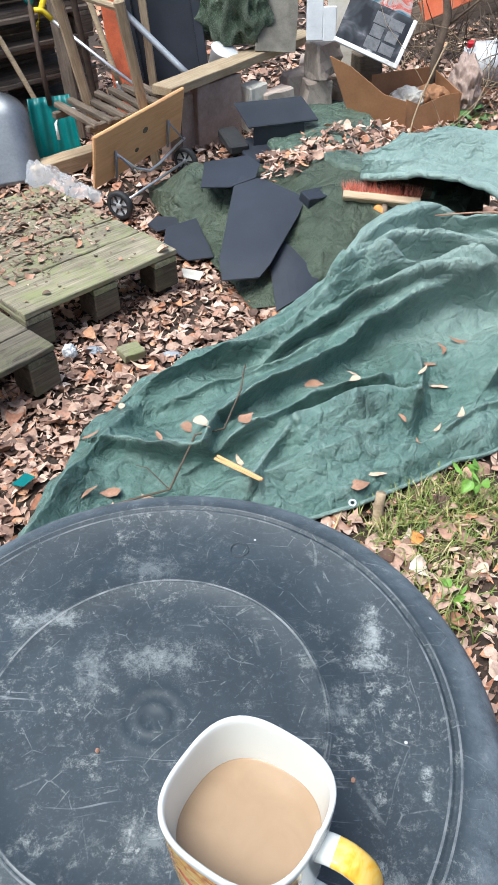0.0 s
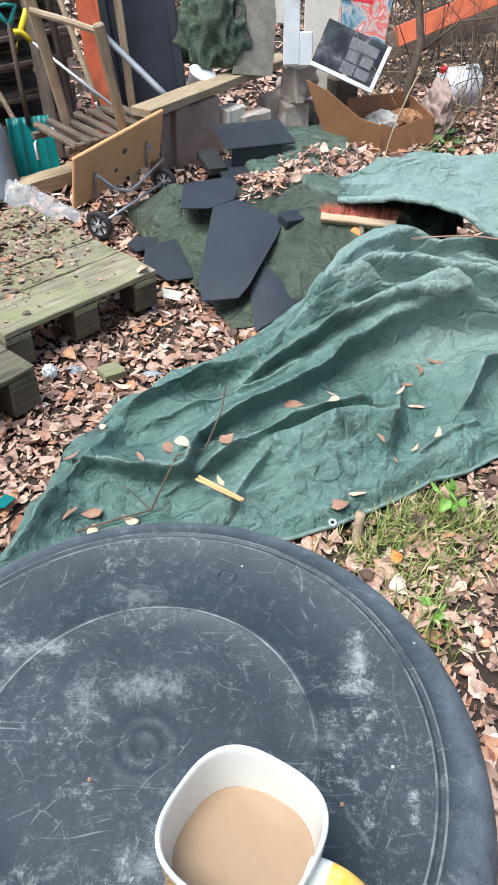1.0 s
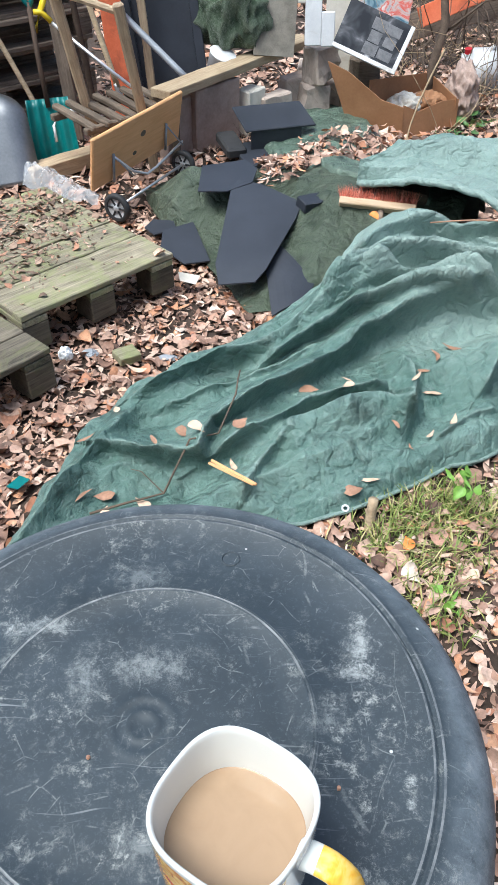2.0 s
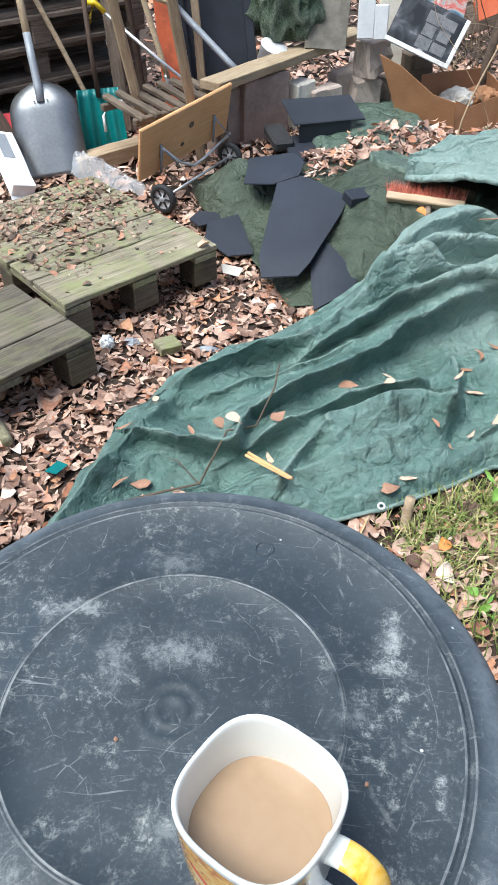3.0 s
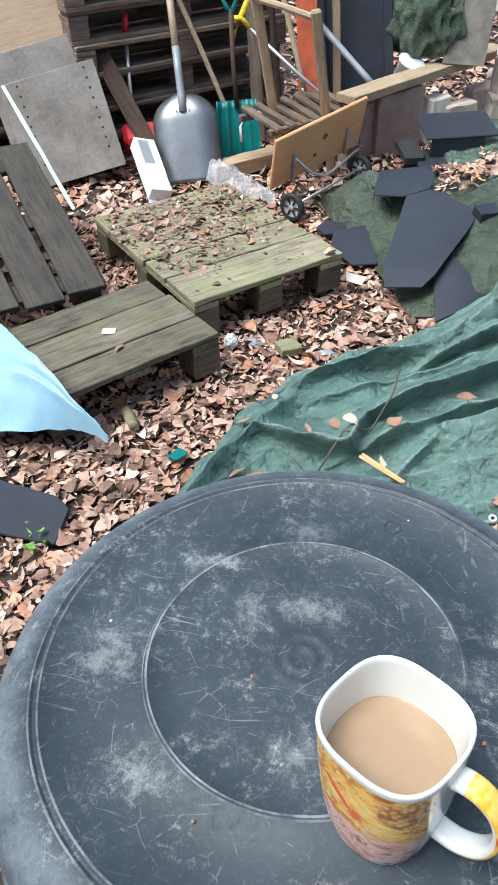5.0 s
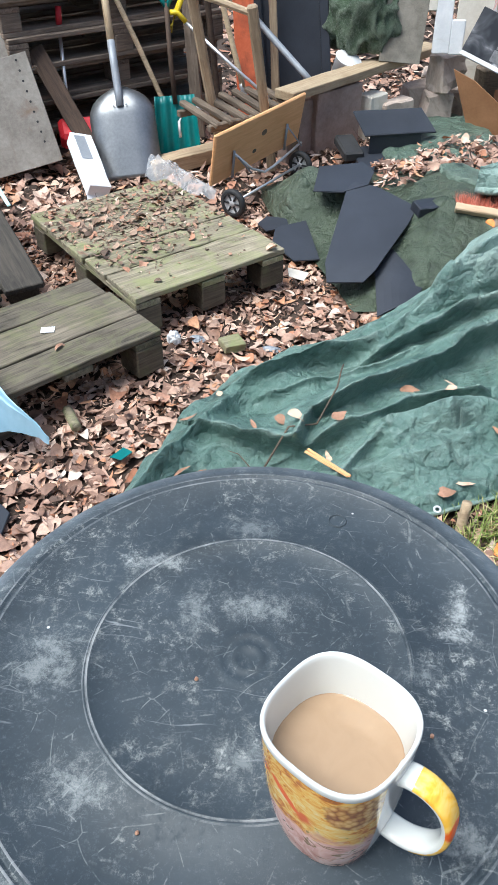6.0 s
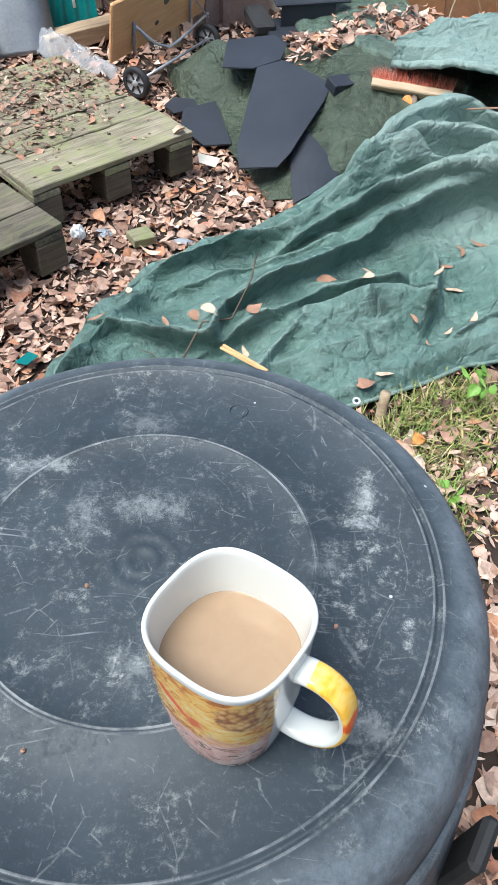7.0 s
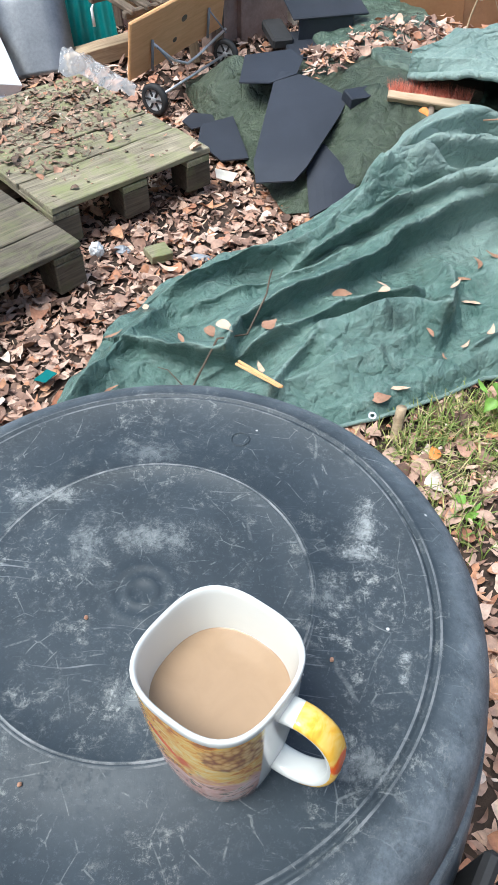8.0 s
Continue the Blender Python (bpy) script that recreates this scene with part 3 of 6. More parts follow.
def tarp_z(x, y, u=0.5, v=0.5):
    z = tarp_bulk(x, y)
    for points, h, front, back in FOLDS:
        z = z + ridge(points, x, y, h, front, back)
    s, t = 0.87 * x + 0.49 * y, 0.87 * y - 0.49 * x + 0.10 * x * np.clip(x, 0, 1.2)
    pleat = (1 - np.abs(zigzag(14 * t + 1.1 * np.sin(2.6 * s + 0.7) + 0.5 * np.sin(6.1 * s + 2.0 * t)))) ** 1.7
    tuck = (1 - np.abs(zigzag(31 * t + 1.6 * np.sin(3.1 * s + 1.0) + 0.8 * np.sin(7.3 * s + 3.0 * t)))) ** 1.3
    cross = (1 - np.abs(zigzag(21 * s + 2.4 * np.sin(7.0 * t) + 1.5 * np.sin(3.0 * s)))) ** 1.8
    much = 0.5 + 0.5 * ripple(x, y, 4.5, 6.0, 2)
    upper = np.clip((y - 1.85 - 0.25 * x) / 0.3, 0, 1)
    z = z + (0.040 + 0.016 * upper) * pleat * (0.35 + 0.65 * much) + 0.005 * cross * much + 0.004 * ripple(x, y, 12, 3.0)
    lean = 0.50
    z = z + 0.026 * tuck * (0.25 + 0.75 * upper) * (0.2 + 0.8 * much)
    z = z + 0.040 * crumpled(x, y, 0.115, 3.2, lean, 1.0) + 0.019 * crumpled(x, y, 0.055, 2.8, lean + 0.25, 2.0) * (0.2 + much) + 0.0075 * crumpled(x, y, 0.026, 2.0, lean - 0.4, 3.0) * (0.3 + much)
    edge = np.clip(np.minimum(v, 1 - v) / 0.05, 0, 1)
    return 0.016 + z * (0.25 + 0.75 * edge * edge * (3 - 2 * edge)) + ground_z(x, y)


def heap_z(x, y, u=0.5, v=0.5):
    """The rubbish under the old dark tarp."""
    z = bell(x, y, 0.30, 2.95, 0.30, 0.40, 0.20) + bell(x, y, -0.08, 3.25, 0.18, 0.22, 0.13) + bell(x, y, -0.30, 3.22, 0.13, 0.17, 0.15) + bell(x, y, 0.40, 3.75, 0.35, 0.6, 0.12) + bell(x, y, 0.85, 2.9, 0.4, 0.35, 0.20)
    z = z + 0.02 * ripple(x, y, 7, 1.0) + 0.030 * crumpled(x, y, 0.13, 1.6, 0.9, 8.0) + 0.010 * crumpled(x, y, 0.05, 1.5, 0.2, 9.0)
    edge = np.clip(np.minimum(v, 1 - v) / 0.08, 0, 1)
    return 0.022 + z * (0.2 + 0.8 * edge) + ground_z(x, y)


def inside(poly, x, y):
    c = False
    for (x0, y0), (x1, y1) in zip(poly, poly[1:] + poly[:1]):
        if (y0 > y) != (y1 > y) and x < x0 + (y - y0) * (x1 - x0) / (y1 - y0):
            c = not c
    return c


TARP_PLAN = TARP_LOW + TARP_HIGH[::-1]

# ---- ground ----
gx = np.unique(np.r_[np.linspace(-2.6, 3.2, 150), -400, -150, -60, -25, -12, -7, -4, 4.5, 7, 12, 25, 60, 150, 400])
gy = np.unique(np.r_[np.linspace(-0.6, 6.5, 180), -400, -150, -60, -25, -12, -6, -3, -1.5, 8, 10, 14, 25, 60, 150, 400])
X, Y = np.meshgrid(gx, gy, indexing="ij")
Q = np.arange(X.size).reshape(X.shape)
gme = bpy.data.meshes.new("ground")
gme.from_pydata(np.stack([X, Y, ground_z(X, Y)], -1).reshape(-1, 3).tolist(), [],
                np.stack([Q[:-1, :-1], Q[1:, :-1], Q[1:, 1:], Q[:-1, 1:]], -1).reshape(-1, 4).tolist())
gme.materials.append(M_SOIL)
ground = tagged(smooth(new("ground", gme)), "dark damp garden soil under fallen leaves", "ground", kind="structure")


# unseen pale wall added behind the camera: blocks sky, darkens the lid, bounces light
M_BLOCKER = plain("blocker_pale", (0.46, 0.45, 0.43), (0.60, 0.585, 0.56), 0.9, 0, 3, 60, 0.5, 0.004)
single("sky_blocker", block(9.0, 0.2, 2.9, 0.01, 0, 0, 0, (0, 0, 1.43)), M_BLOCKER, "unseen plain pale wall added to block sky behind the camera", "wall", pose(0, -1.25, 0), kind="structure")

# ---- fallen leaves ----
def leaf_mesh(name, spots, material, seed, bent=1.0):
    """Curled leaves, broad or slender, at spots (x, y, z, length, tilt), all in one mesh."""
    rs = np.random.RandomState(seed)
    spots = np.asarray(spots, float)
    n = len(spots)
    size, tilt = spots[:, 3], spots[:, 4]
    rows = np.array((0.05, 0.20, 0.38, 0.58, 0.78, 0.92))
    broad = rs.rand(n) > 0.44
    wide = size * np.where(broad, rs.uniform(0.27, 0.43, n), rs.uniform(0.09, 0.16, n))
    shape = np.where(broad[:, None], (0.42, 0.88, 1.0, 0.80, 0.42, 0.15), (0.30, 0.72, 1.0, 0.92, 0.58, 0.24))
    curl, cup, twist = bent * rs.normal(0.1, 0.55, n), bent * rs.normal(0.12, 0.50, n), bent * rs.normal(0, 0.28, n)
    along_x = (rows - 0.5)[None, :, None]
    side = np.array((-1.0, 0.0, 1.0))[None, None, :]
    ragged = 1 + rs.uniform(-1, 1, (n, 6, 3)) * np.where(broad, 0.15, 0.05)[:, None, None]
    across = side * (wide[:, None] * shape)[:, :, None] * ragged
    bow = 0.10 * rs.normal(0, 1, n) * size
    x = size[:, None, None] * along_x * np.ones_like(across)
    y = across + bow[:, None, None] * (along_x * 2) ** 2
    z = (curl * size)[:, None, None] * along_x ** 2 + cup[:, None, None] * np.abs(across) * 0.8 + twist[:, None, None] * across * along_x * 3 + rs.uniform(-0.022, 0.022, (n, 6, 3)) * size[:, None, None]
    body = np.stack([x, y, z], -1).reshape(n, 18, 3)
    ends = np.zeros((n, 2, 3))
    ends[:, 0, 0], ends[:, 1, 0] = -0.5 * size, 0.53 * size
    ends[:, :, 1], ends[:, :, 2] = bow[:, None], (curl * size * 0.26)[:, None]
    p = np.concatenate([ends[:, :1], body, ends[:, 1:]], 1)
    p[:, :, 2] -= 0.6 * p[:, :, 2].min(1)[:, None]
    a, b, c = rs.normal(0, 1, n) * tilt, rs.normal(0, 1, n) * tilt, rs.uniform(0, math.tau, n)
    px, py, pz = p[..., 0], p[..., 1], p[..., 2]
    ca, sa, cb, sb, cc, sc = (f(q)[:, None] for q in (a, b, c) for f in (np.cos, np.sin))
    py, pz = py * ca - pz * sa, py * sa + pz * ca
    px, pz = px * cb + pz * sb, pz * cb - px * sb
    px, py = px * cc - py * sc, px * sc + py * cc
    p = np.stack([px, py, pz], -1) + spots[:, None, :3]
    tris = [(0, 2, 1), (0, 3, 2)]
    for i in range(5):
        k = 1 + 3 * i
        tris += [(k, k + 1, k + 4), (k, k + 4, k + 3), (k + 1, k + 2, k + 5), (k + 1, k + 5, k + 4)]
    tris += [(16, 17, 19), (17, 18, 19)]
    faces = (np.array(tris)[None] + (np.arange(n) * 20)[:, None, None]).reshape(-1, 3)
    me = bpy.data.meshes.new(name)
    me.vertices.add(n * 20)
    me.vertices.foreach_set("co", p.astype(np.float32).ravel())
    me.loops.add(faces.size)
    me.loops.foreach_set("vertex_index", faces.astype(np.int32).ravel())
    me.polygons.add(len(faces))
    me.polygons.foreach_set("loop_start", np.arange(0, faces.size, 3, dtype=np.int32))
    me.polygons.foreach_set("use_smooth", np.ones(len(faces), bool))
    me.update(calc_edges=True)
    me.materials.append(material)
    return me


def scatter(n, x0, x1, y0, y1, seed, size=(0.035, 0.075), lift=0.02, tilt=0.33, keep=None, surface=ground_z):
    rnd = random.Random(seed)
    spots = []
    while len(spots) < n:
        x, y = rnd.uniform(x0, x1), rnd.uniform(y0, y1)
        if keep is None or keep(x, y, rnd):
            spots.append((x, y, rnd.uniform(0.003, lift), size[0] + (size[1] - size[0]) * rnd.random() ** 1.4, tilt))
    spots = np.array(spots)
    spots[:, 2] += surface(spots[:, 0], spots[:, 1])
    return spots


def bare(x, y, rnd):
    if inside(TARP_PLAN, x, y) or (x + 0.09) ** 2 + (y - 0.445) ** 2 < 0.16:
        return False
    if 0.25 < x < 1.1 and 1.0 < y < 1.75:
        return rnd.random() < 0.85
    return True


def outside(x, y, rnd):
    return not (-1.4 < x < 1.2 and 0.6 < y < 5.6) and bare(x, y, rnd)


litter = np.concatenate([
    scatter(12500, -1.5, 1.1, 0.70, 3.2, 11, (0.018, 0.064), 0.022, 0.28, keep=bare),
    scatter(10000, -2.2, 2.4, 2.9, 5.6, 12, (0.026, 0.078), 0.026, 0.28, keep=bare),
    scatter(1300, 0.22, 1.0, 0.15, 0.85, 16, (0.022, 0.07), 0.022, 0.3, keep=bare),
    scatter(9000, -1.4, 1.0, 0.75, 3.3, 14, (0.008, 0.026), 0.024, 0.40, keep=bare),
    scatter(4000, -1.8, 1.6, 3.2, 4.8, 15, (0.012, 0.03), 0.022, 0.45, keep=bare),
    scatter(17000, -5.0, 5.0, -3.0, 9.0, 17, (0.05, 0.11), 0.02, 0.25, keep=outside)])
tagged(new("leaf_litter", leaf_mesh("leaf_litter", litter, M_LEAF, 3)), "brown and tan fallen leaves covering the ground", "leaves", kind="stuff")

# ---- the green tarp ----
tarp = thing("tarp", "crumpled green woven plastic tarp heaped in long folds", "tarp")
def tarp_floor(x, y):
    return ground_z(x, y) + 0.014 + 0.8 * tarp_bulk(x, y)


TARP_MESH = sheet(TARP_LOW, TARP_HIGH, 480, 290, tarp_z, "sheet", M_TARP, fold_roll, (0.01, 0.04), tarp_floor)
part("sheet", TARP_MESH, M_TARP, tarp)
TARP_POINTS = np.empty(3 * len(TARP_MESH.vertices))
TARP_MESH.vertices.foreach_get("co", TARP_POINTS)
TARP_POINTS = TARP_POINTS.reshape(-1, 3)


def flap_z(x, y, u, v):
    """The top layer, thrown over with its tip lifted."""
    z = 0.395 + 0.04 * np.sin(v * math.pi) - 0.10 * np.clip(u - 0.55, 0, 1) - 0.24 * np.clip((v - 0.66) / 0.34, 0, 1) ** 1.5 - 0.05 * np.clip((0.12 - v) / 0.12, 0, 1)
    z = z - 0.12 * np.clip(0.18 - u, 0, 1) * np.clip(v - 0.4, 0, 1)
    z = z + 0.045 * np.exp(-((v - 0.55 - 0.25 * (u - 0.3)) / 0.06) ** 2) * np.clip(u * 3 - 0.5, 0, 1) - 0.03 * np.exp(-((v - 0.30) / 0.07) ** 2) * np.clip(u * 2, 0, 1)
    t = 0.8 * v - 0.35 * u
    z = z + 0.050 * (1 - np.abs(zigzag(9 * t + 1.3 * np.sin(5 * u)))) ** 1.6 * np.clip(u * 4, 0, 1)
    z = z + (0.045 * crumpled(x, y, 0.14, 2.4, -0.65, 5.0) + 0.014 * crumpled(x, y, 0.055, 1.8, -0.3, 6.0)) * np.clip(u * 6, 0, 1) - 0.02
    return z + 0.006 * ripple(x, y, 11, 2.0) + 0.006 * crumpled(x, y, 0.026, 1.4, 0.3, 7.0)


FLAP_LOW = [(0.395, 2.83), (0.48, 2.77), (0.585, 2.70), (0.70, 2.60), (0.80, 2.49), (0.95, 2.38), (1.4, 2.15)]
FLAP_HIGH = [(0.405, 2.845), (0.50, 2.98), (0.62, 3.12), (0.78, 3.25), (0.92, 3.12), (1.15, 2.85), (1.7, 2.6)]
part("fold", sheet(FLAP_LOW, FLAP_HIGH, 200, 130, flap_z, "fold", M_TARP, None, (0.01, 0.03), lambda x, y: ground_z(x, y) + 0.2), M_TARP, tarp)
lip = np.linspace(0.0, 0.8, 40)
lip_xy = polyline(FLAP_LOW, lip)
lip_z = flap_z(lip_xy[:, 0], lip_xy[:, 1], lip, np.zeros(40))
part("rolled_edge", rod(np.column_stack([lip_xy, lip_z]).tolist(), 0.014, 8), M_TARP, tarp, soft=True)
hem = [tuple(p) for p in polyline(TARP_LOW, np.linspace(0.10, 0.62, 60))]
part("hem", rod([(x, y, float(tarp_z(np.array(x), np.array(y), 0.5, 0.0)) + 0.004) for x, y in hem], 0.006, 6), M_TARP, tarp, soft=True)
eye_prof = [(0.006, 0), (0.010, 0), (0.011, 0.0015), (0.010, 0.003), (0.006, 0.003), (0.005, 0.0015), (0.006, 0)]
part("grommet", lathe(eye_prof, 20), M_STEEL, tarp, "bright metal eyelet", pose(0.252, 1.438, float(tarp_z(np.array(0.252), np.array(1.438), 0.5, 0.0)) + 0.010, 20, 0, 0))

# ---- the old dark tarp ----
old = thing("old_tarp", "old dark green tarp lying over rubbish, strewn with leaves", "tarp")
part("sheet", sheet([(-0.50, 3.46), (-0.43, 3.20), (-0.30, 2.96), (-0.15, 2.70), (0.00, 2.40), (0.14, 2.42), (0.40, 2.50), (0.75, 2.7)],
                    [(-0.48, 3.50), (-0.22, 3.62), (0.0, 3.62), (0.14, 3.55), (0.28, 3.45), (0.42, 3.3), (0.65, 3.2), (0.95, 3.1)], 150, 110, heap_z, "sheet", M_OLDTARP), M_OLDTARP, old)
part("flap", sheet([(0.04, 3.80), (0.13, 3.50), (0.20, 3.15), (0.30, 2.95), (0.45, 2.85), (0.65, 2.80)],
                   [(0.02, 4.50), (0.33, 4.74), (0.56, 4.60), (0.70, 4.05), (0.86, 3.55), (1.0, 3.15)], 120, 110,
                   lambda x, y, u, v: heap_z(x, y, u, v) + 0.018, "flap", M_MIDTARP), M_MIDTARP, old)


def on_heap(x, y):
    return heap_z(x, y) + 0.02


drift = scatter(620, 0.02, 0.78, 3.0, 4.3, 21, (0.03, 0.07), 0.03, 0.38, lambda x, y, r: abs(y - 3.45 - 0.7 * (x - 0.3)) < 0.12 + 0.22 * r.random() or (abs(x - 0.12) < 0.12 and abs(y - 3.35) < 0.2), on_heap)
tagged(new("leaf_drift", leaf_mesh("leaf_drift", drift, M_LEAF, 4)), "drift of pale curled leaves on the dark tarp", "leaves", kind="stuff")

# ---- compost bin with its lid ----
BIN = pose(-0.087, 0.445, 0.803, -2.0, -2.0, 0)
bin_ob = thing("compost_bin", "round black plastic compost bin, lid sun-bleached and scuffed", "bin", BIN)
flat = [(0, -0.001), (0.010, -0.001), (0.013, 0.0012), (0.016, -0.0008), (0.024, -0.0008), (0.027, 0.001), (0.031, -0.0005), (0.040, 0), (0.12, 0)]
inner = [(0.1475, 0), (0.1490, 0.0016), (0.1508, 0.0020), (0.1515, 0.0004), (0.1522, 0.0020), (0.1540, 0.0016), (0.1555, 0)]
outer = [(0.20, -0.0005), (0.2495, -0.0005), (0.2512, 0.0012), (0.2530, 0.0016), (0.2548, 0.0008), (0.2562, -0.0016), (0.2580, -0.0016), (0.2596, 0.0010), (0.2612, 0.0014), (0.2635, 0.0002)]
edge = [(0.266, -0.001), (0.274, -0.003), (0.282, -0.0065), (0.291, -0.0125), (0.299, -0.021), (0.305, -0.032), (0.309, -0.046), (0.3115, -0.065), (0.313, -0.09), (0.308, -0.092), (0.306, -0.08)]
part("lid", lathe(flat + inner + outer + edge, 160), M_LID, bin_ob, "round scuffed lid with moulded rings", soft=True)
mark = [(0.0085, 0.0), (0.0092, 0.0012), (0.0100, 0.0012), (0.0107, 0.0)]
part("moulded_mark", lathe(mark, 24), M_LID, bin_ob, "small raised moulding circle", pose(0.0720, 0.1930, -0.0002), True)
part("body", lathe([(0.300, -0.085), (0.316, -0.088), (0.322, -0.13), (0.334, -0.26), (0.352, -0.50), (0.372, -0.795), (0.36, -0.803)], 96), M_LID, bin_ob, soft=True)
clip = part("catch", block(0.05, 0.016, 0.13, 0.005, 0, 0, 0, (0, 0, 0)), M_BLACKRUB, bin_ob, "black plastic catch", pose(0.300, -0.165, -0.215, 6, 0, 61))
part("loop", rod([(-0.03, -0.03, -0.02), (-0.03, -0.045, 0.01), (0.0, -0.05, 0.02), (0.03, -0.045, 0.01), (0.03, -0.03, -0.02)], 0.006, 8), M_BLACKRUB, clip, soft=True)


for i, (x, y) in enumerate(((0.168, -0.057), (-0.043, -0.030), (-0.060, -0.170))):
    bm = bmesh.new()
    bmesh.ops.create_icosphere(bm, subdivisions=2, radius=0.0019)
    for v in bm.verts:
        v.co += noise.noise_vector(v.co * 500 + Vector((i, 0, 0))) * 0.0008
    single("crumb", bm, M_LEAF_BROWN, "tiny brown crumb on the bin lid", "crumb", BIN @ pose(x, y, 0.0014), "crumbs on the lid")

# ---- mug of coffee ----
def squircle(bm, half, power, z, turn, n=64):
    ring = []
    for k in range(n):
        t = k * math.tau / n
        c, s = math.cos(t), math.sin(t)
        r = half / (abs(c) ** power + abs(s) ** power) ** (1 / power)
        ring.append(bm.verts.new((r * math.cos(t + turn), r * math.sin(t + turn), z)))
    return ring


def squircle_body(rows, turn, n=64, close=(True, True)):
    bm = bmesh.new()
    rings = [squircle(bm, h, p, z, turn, n) for h, p, z in rows]
    for a, b in zip(rings, rings[1:]):
        for k in range(n):
            bm.faces.new((a[k], a[(k + 1) % n], b[(k + 1) % n], b[k]))
    if close[0]:
        bm.faces.new(rings[0][::-1])
    if close[1]:
        bm.faces.new(rings[-1])
    return bm


def print_material():
    """Watercolour flowers: yellow and orange above, pink below, green stems; white above the print."""
    m, nt, b = tree("flower_print", 0.16)
    v = coords(nt)
    warp = noise_of(nt, v, 26, 4, 0.6, 2.5)
    mp = node(nt, "ShaderNodeMapping", Rotation=(0.35, 1.05, 0.9), Scale=(1.0, 2.6, 2.6))
    nt.links.new(v, mp.inputs["Vector"])
    strokes = noise_of(nt, mp.outputs["Vector"], 46, 7, 0.66, 1.6)
    blooms = noise_of(nt, v, 21, 3, 0.5, 0.8)
    f = maths(nt, "ADD", maths(nt, "MULTIPLY", strokes, 0.62), maths(nt, "MULTIPLY", blooms, 0.38))
    warm = ramp(nt, f, [(0.37, (0.34, 0.11, 0.02)), (0.43, (0.66, 0.22, 0.02)), (0.49, (0.86, 0.45, 0.07)), (0.55, (0.90, 0.62, 0.17)), (0.63, (0.92, 0.74, 0.36)), (0.72, (0.93, 0.82, 0.58))])
    spots = ramp(nt, noise_of(nt, v, 27, 2, 0.4, 0.6), [(0.66, grey(0)), (0.70, grey(1))])
    warm = mix(nt, maths(nt, "MULTIPLY", spots, 0.9), warm, (0.72, 0.09, 0.006))
    rose = ramp(nt, warp, [(0.35, (0.62, 0.28, 0.22)), (0.5, (0.86, 0.52, 0.44)), (0.7, (0.92, 0.70, 0.62))])
    stems = ramp(nt, noise_of(nt, mp.outputs["Vector"], 40, 3, 0.5, 2.0), [(0.60, grey(0)), (0.64, grey(1))])
    rose = mix(nt, maths(nt, "MULTIPLY", stems, 0.85), rose, (0.20, 0.12, 0.03))
    sep = nt.nodes.new("ShaderNodeSeparateXYZ")
    nt.links.new(v, sep.inputs[0])
    up = maths(nt, "ADD", sep.outputs[2], maths(nt, "MULTIPLY", maths(nt, "SUBTRACT", warp, 0.5), 0.045))
    c = mix(nt, ramp(nt, maths(nt, "MULTIPLY", up, 10.0), [(0.55, grey(0)), (0.66, grey(1))]), rose, warm)
    green = ramp(nt, noise_of(nt, v, 22, 3, 0.6, 2.0), [(0.62, grey(0)), (0.66, grey(1))])
    band = maths(nt, "LESS_THAN", maths(nt, "ABSOLUTE", maths(nt, "SUBTRACT", up, 0.060)), 0.014)
    c = mix(nt, maths(nt, "MULTIPLY", green, band), c, (0.17, 0.24, 0.06))
    # an orange-red petal, a pebbled gold patch, and the bare glaze beside the handle
    px, py, pz = sep.outputs[0], sep.outputs[1], sep.outputs[2]
    front = maths(nt, "LESS_THAN", py, 0.0)
    ex = maths(nt, "DIVIDE", maths(nt, "ADD", px, 0.034), 0.013)
    ez = maths(nt, "DIVIDE", maths(nt, "ADD", maths(nt, "SUBTRACT", pz, 0.090), maths(nt, "MULTIPLY", maths(nt, "ADD", px, 0.034), 1.1)), 0.0055)
    petal = maths(nt, "ADD", maths(nt, "POWER", ex, 2.0), maths(nt, "POWER", ez, 2.0))
    petal = ramp(nt, maths(nt, "ADD", petal, maths(nt, "MULTIPLY", strokes, 0.5)), [(0.75, grey(1)), (1.0, grey(0))])
    c = mix(nt, maths(nt, "MULTIPLY", petal, front), c, (0.86, 0.13, 0.012))
    cells = node(nt, "ShaderNodeTexVoronoi", Scale=190.0)
    nt.links.new(v, cells.inputs["Vector"])
    grain = ramp(nt, cells.outputs["Distance"], [(0.25, (0.80, 0.52, 0.20)), (0.55, (0.52, 0.25, 0.07)), (0.75, (0.22, 0.07, 0.03))])
    gx = maths(nt, "DIVIDE", maths(nt, "SUBTRACT", px, 0.014), 0.024)
    gz = maths(nt, "DIVIDE", maths(nt, "SUBTRACT", pz, 0.106), 0.020)
    patch = maths(nt, "ADD", maths(nt, "POWER", gx, 2.0), maths(nt, "POWER", gz, 2.0))
    patch = ramp(nt, maths(nt, "ADD", patch, maths(nt, "MULTIPLY", maths(nt, "SUBTRACT", warp, 0.5), 1.5)), [(0.7, grey(1)), (1.0, grey(0))])
    c = mix(nt, maths(nt, "MULTIPLY", maths(nt, "MULTIPLY", patch, front), 0.85), c, grain)
    reach = maths(nt, "SQRT", maths(nt, "ADD", maths(nt, "POWER", px, 2.0), maths(nt, "POWER", py, 2.0)))
    facing = maths(nt, "DIVIDE", maths(nt, "ADD", maths(nt, "MULTIPLY", px, 0.906), maths(nt, "MULTIPLY", py, -0.423)), reach)
    c = mix(nt, ramp(nt, facing, [(0.885, grey(0)), (0.90, grey(1))]), c, (0.75, 0.745, 0.71))
    nt.links.new(c, b.inputs["Base Color"])
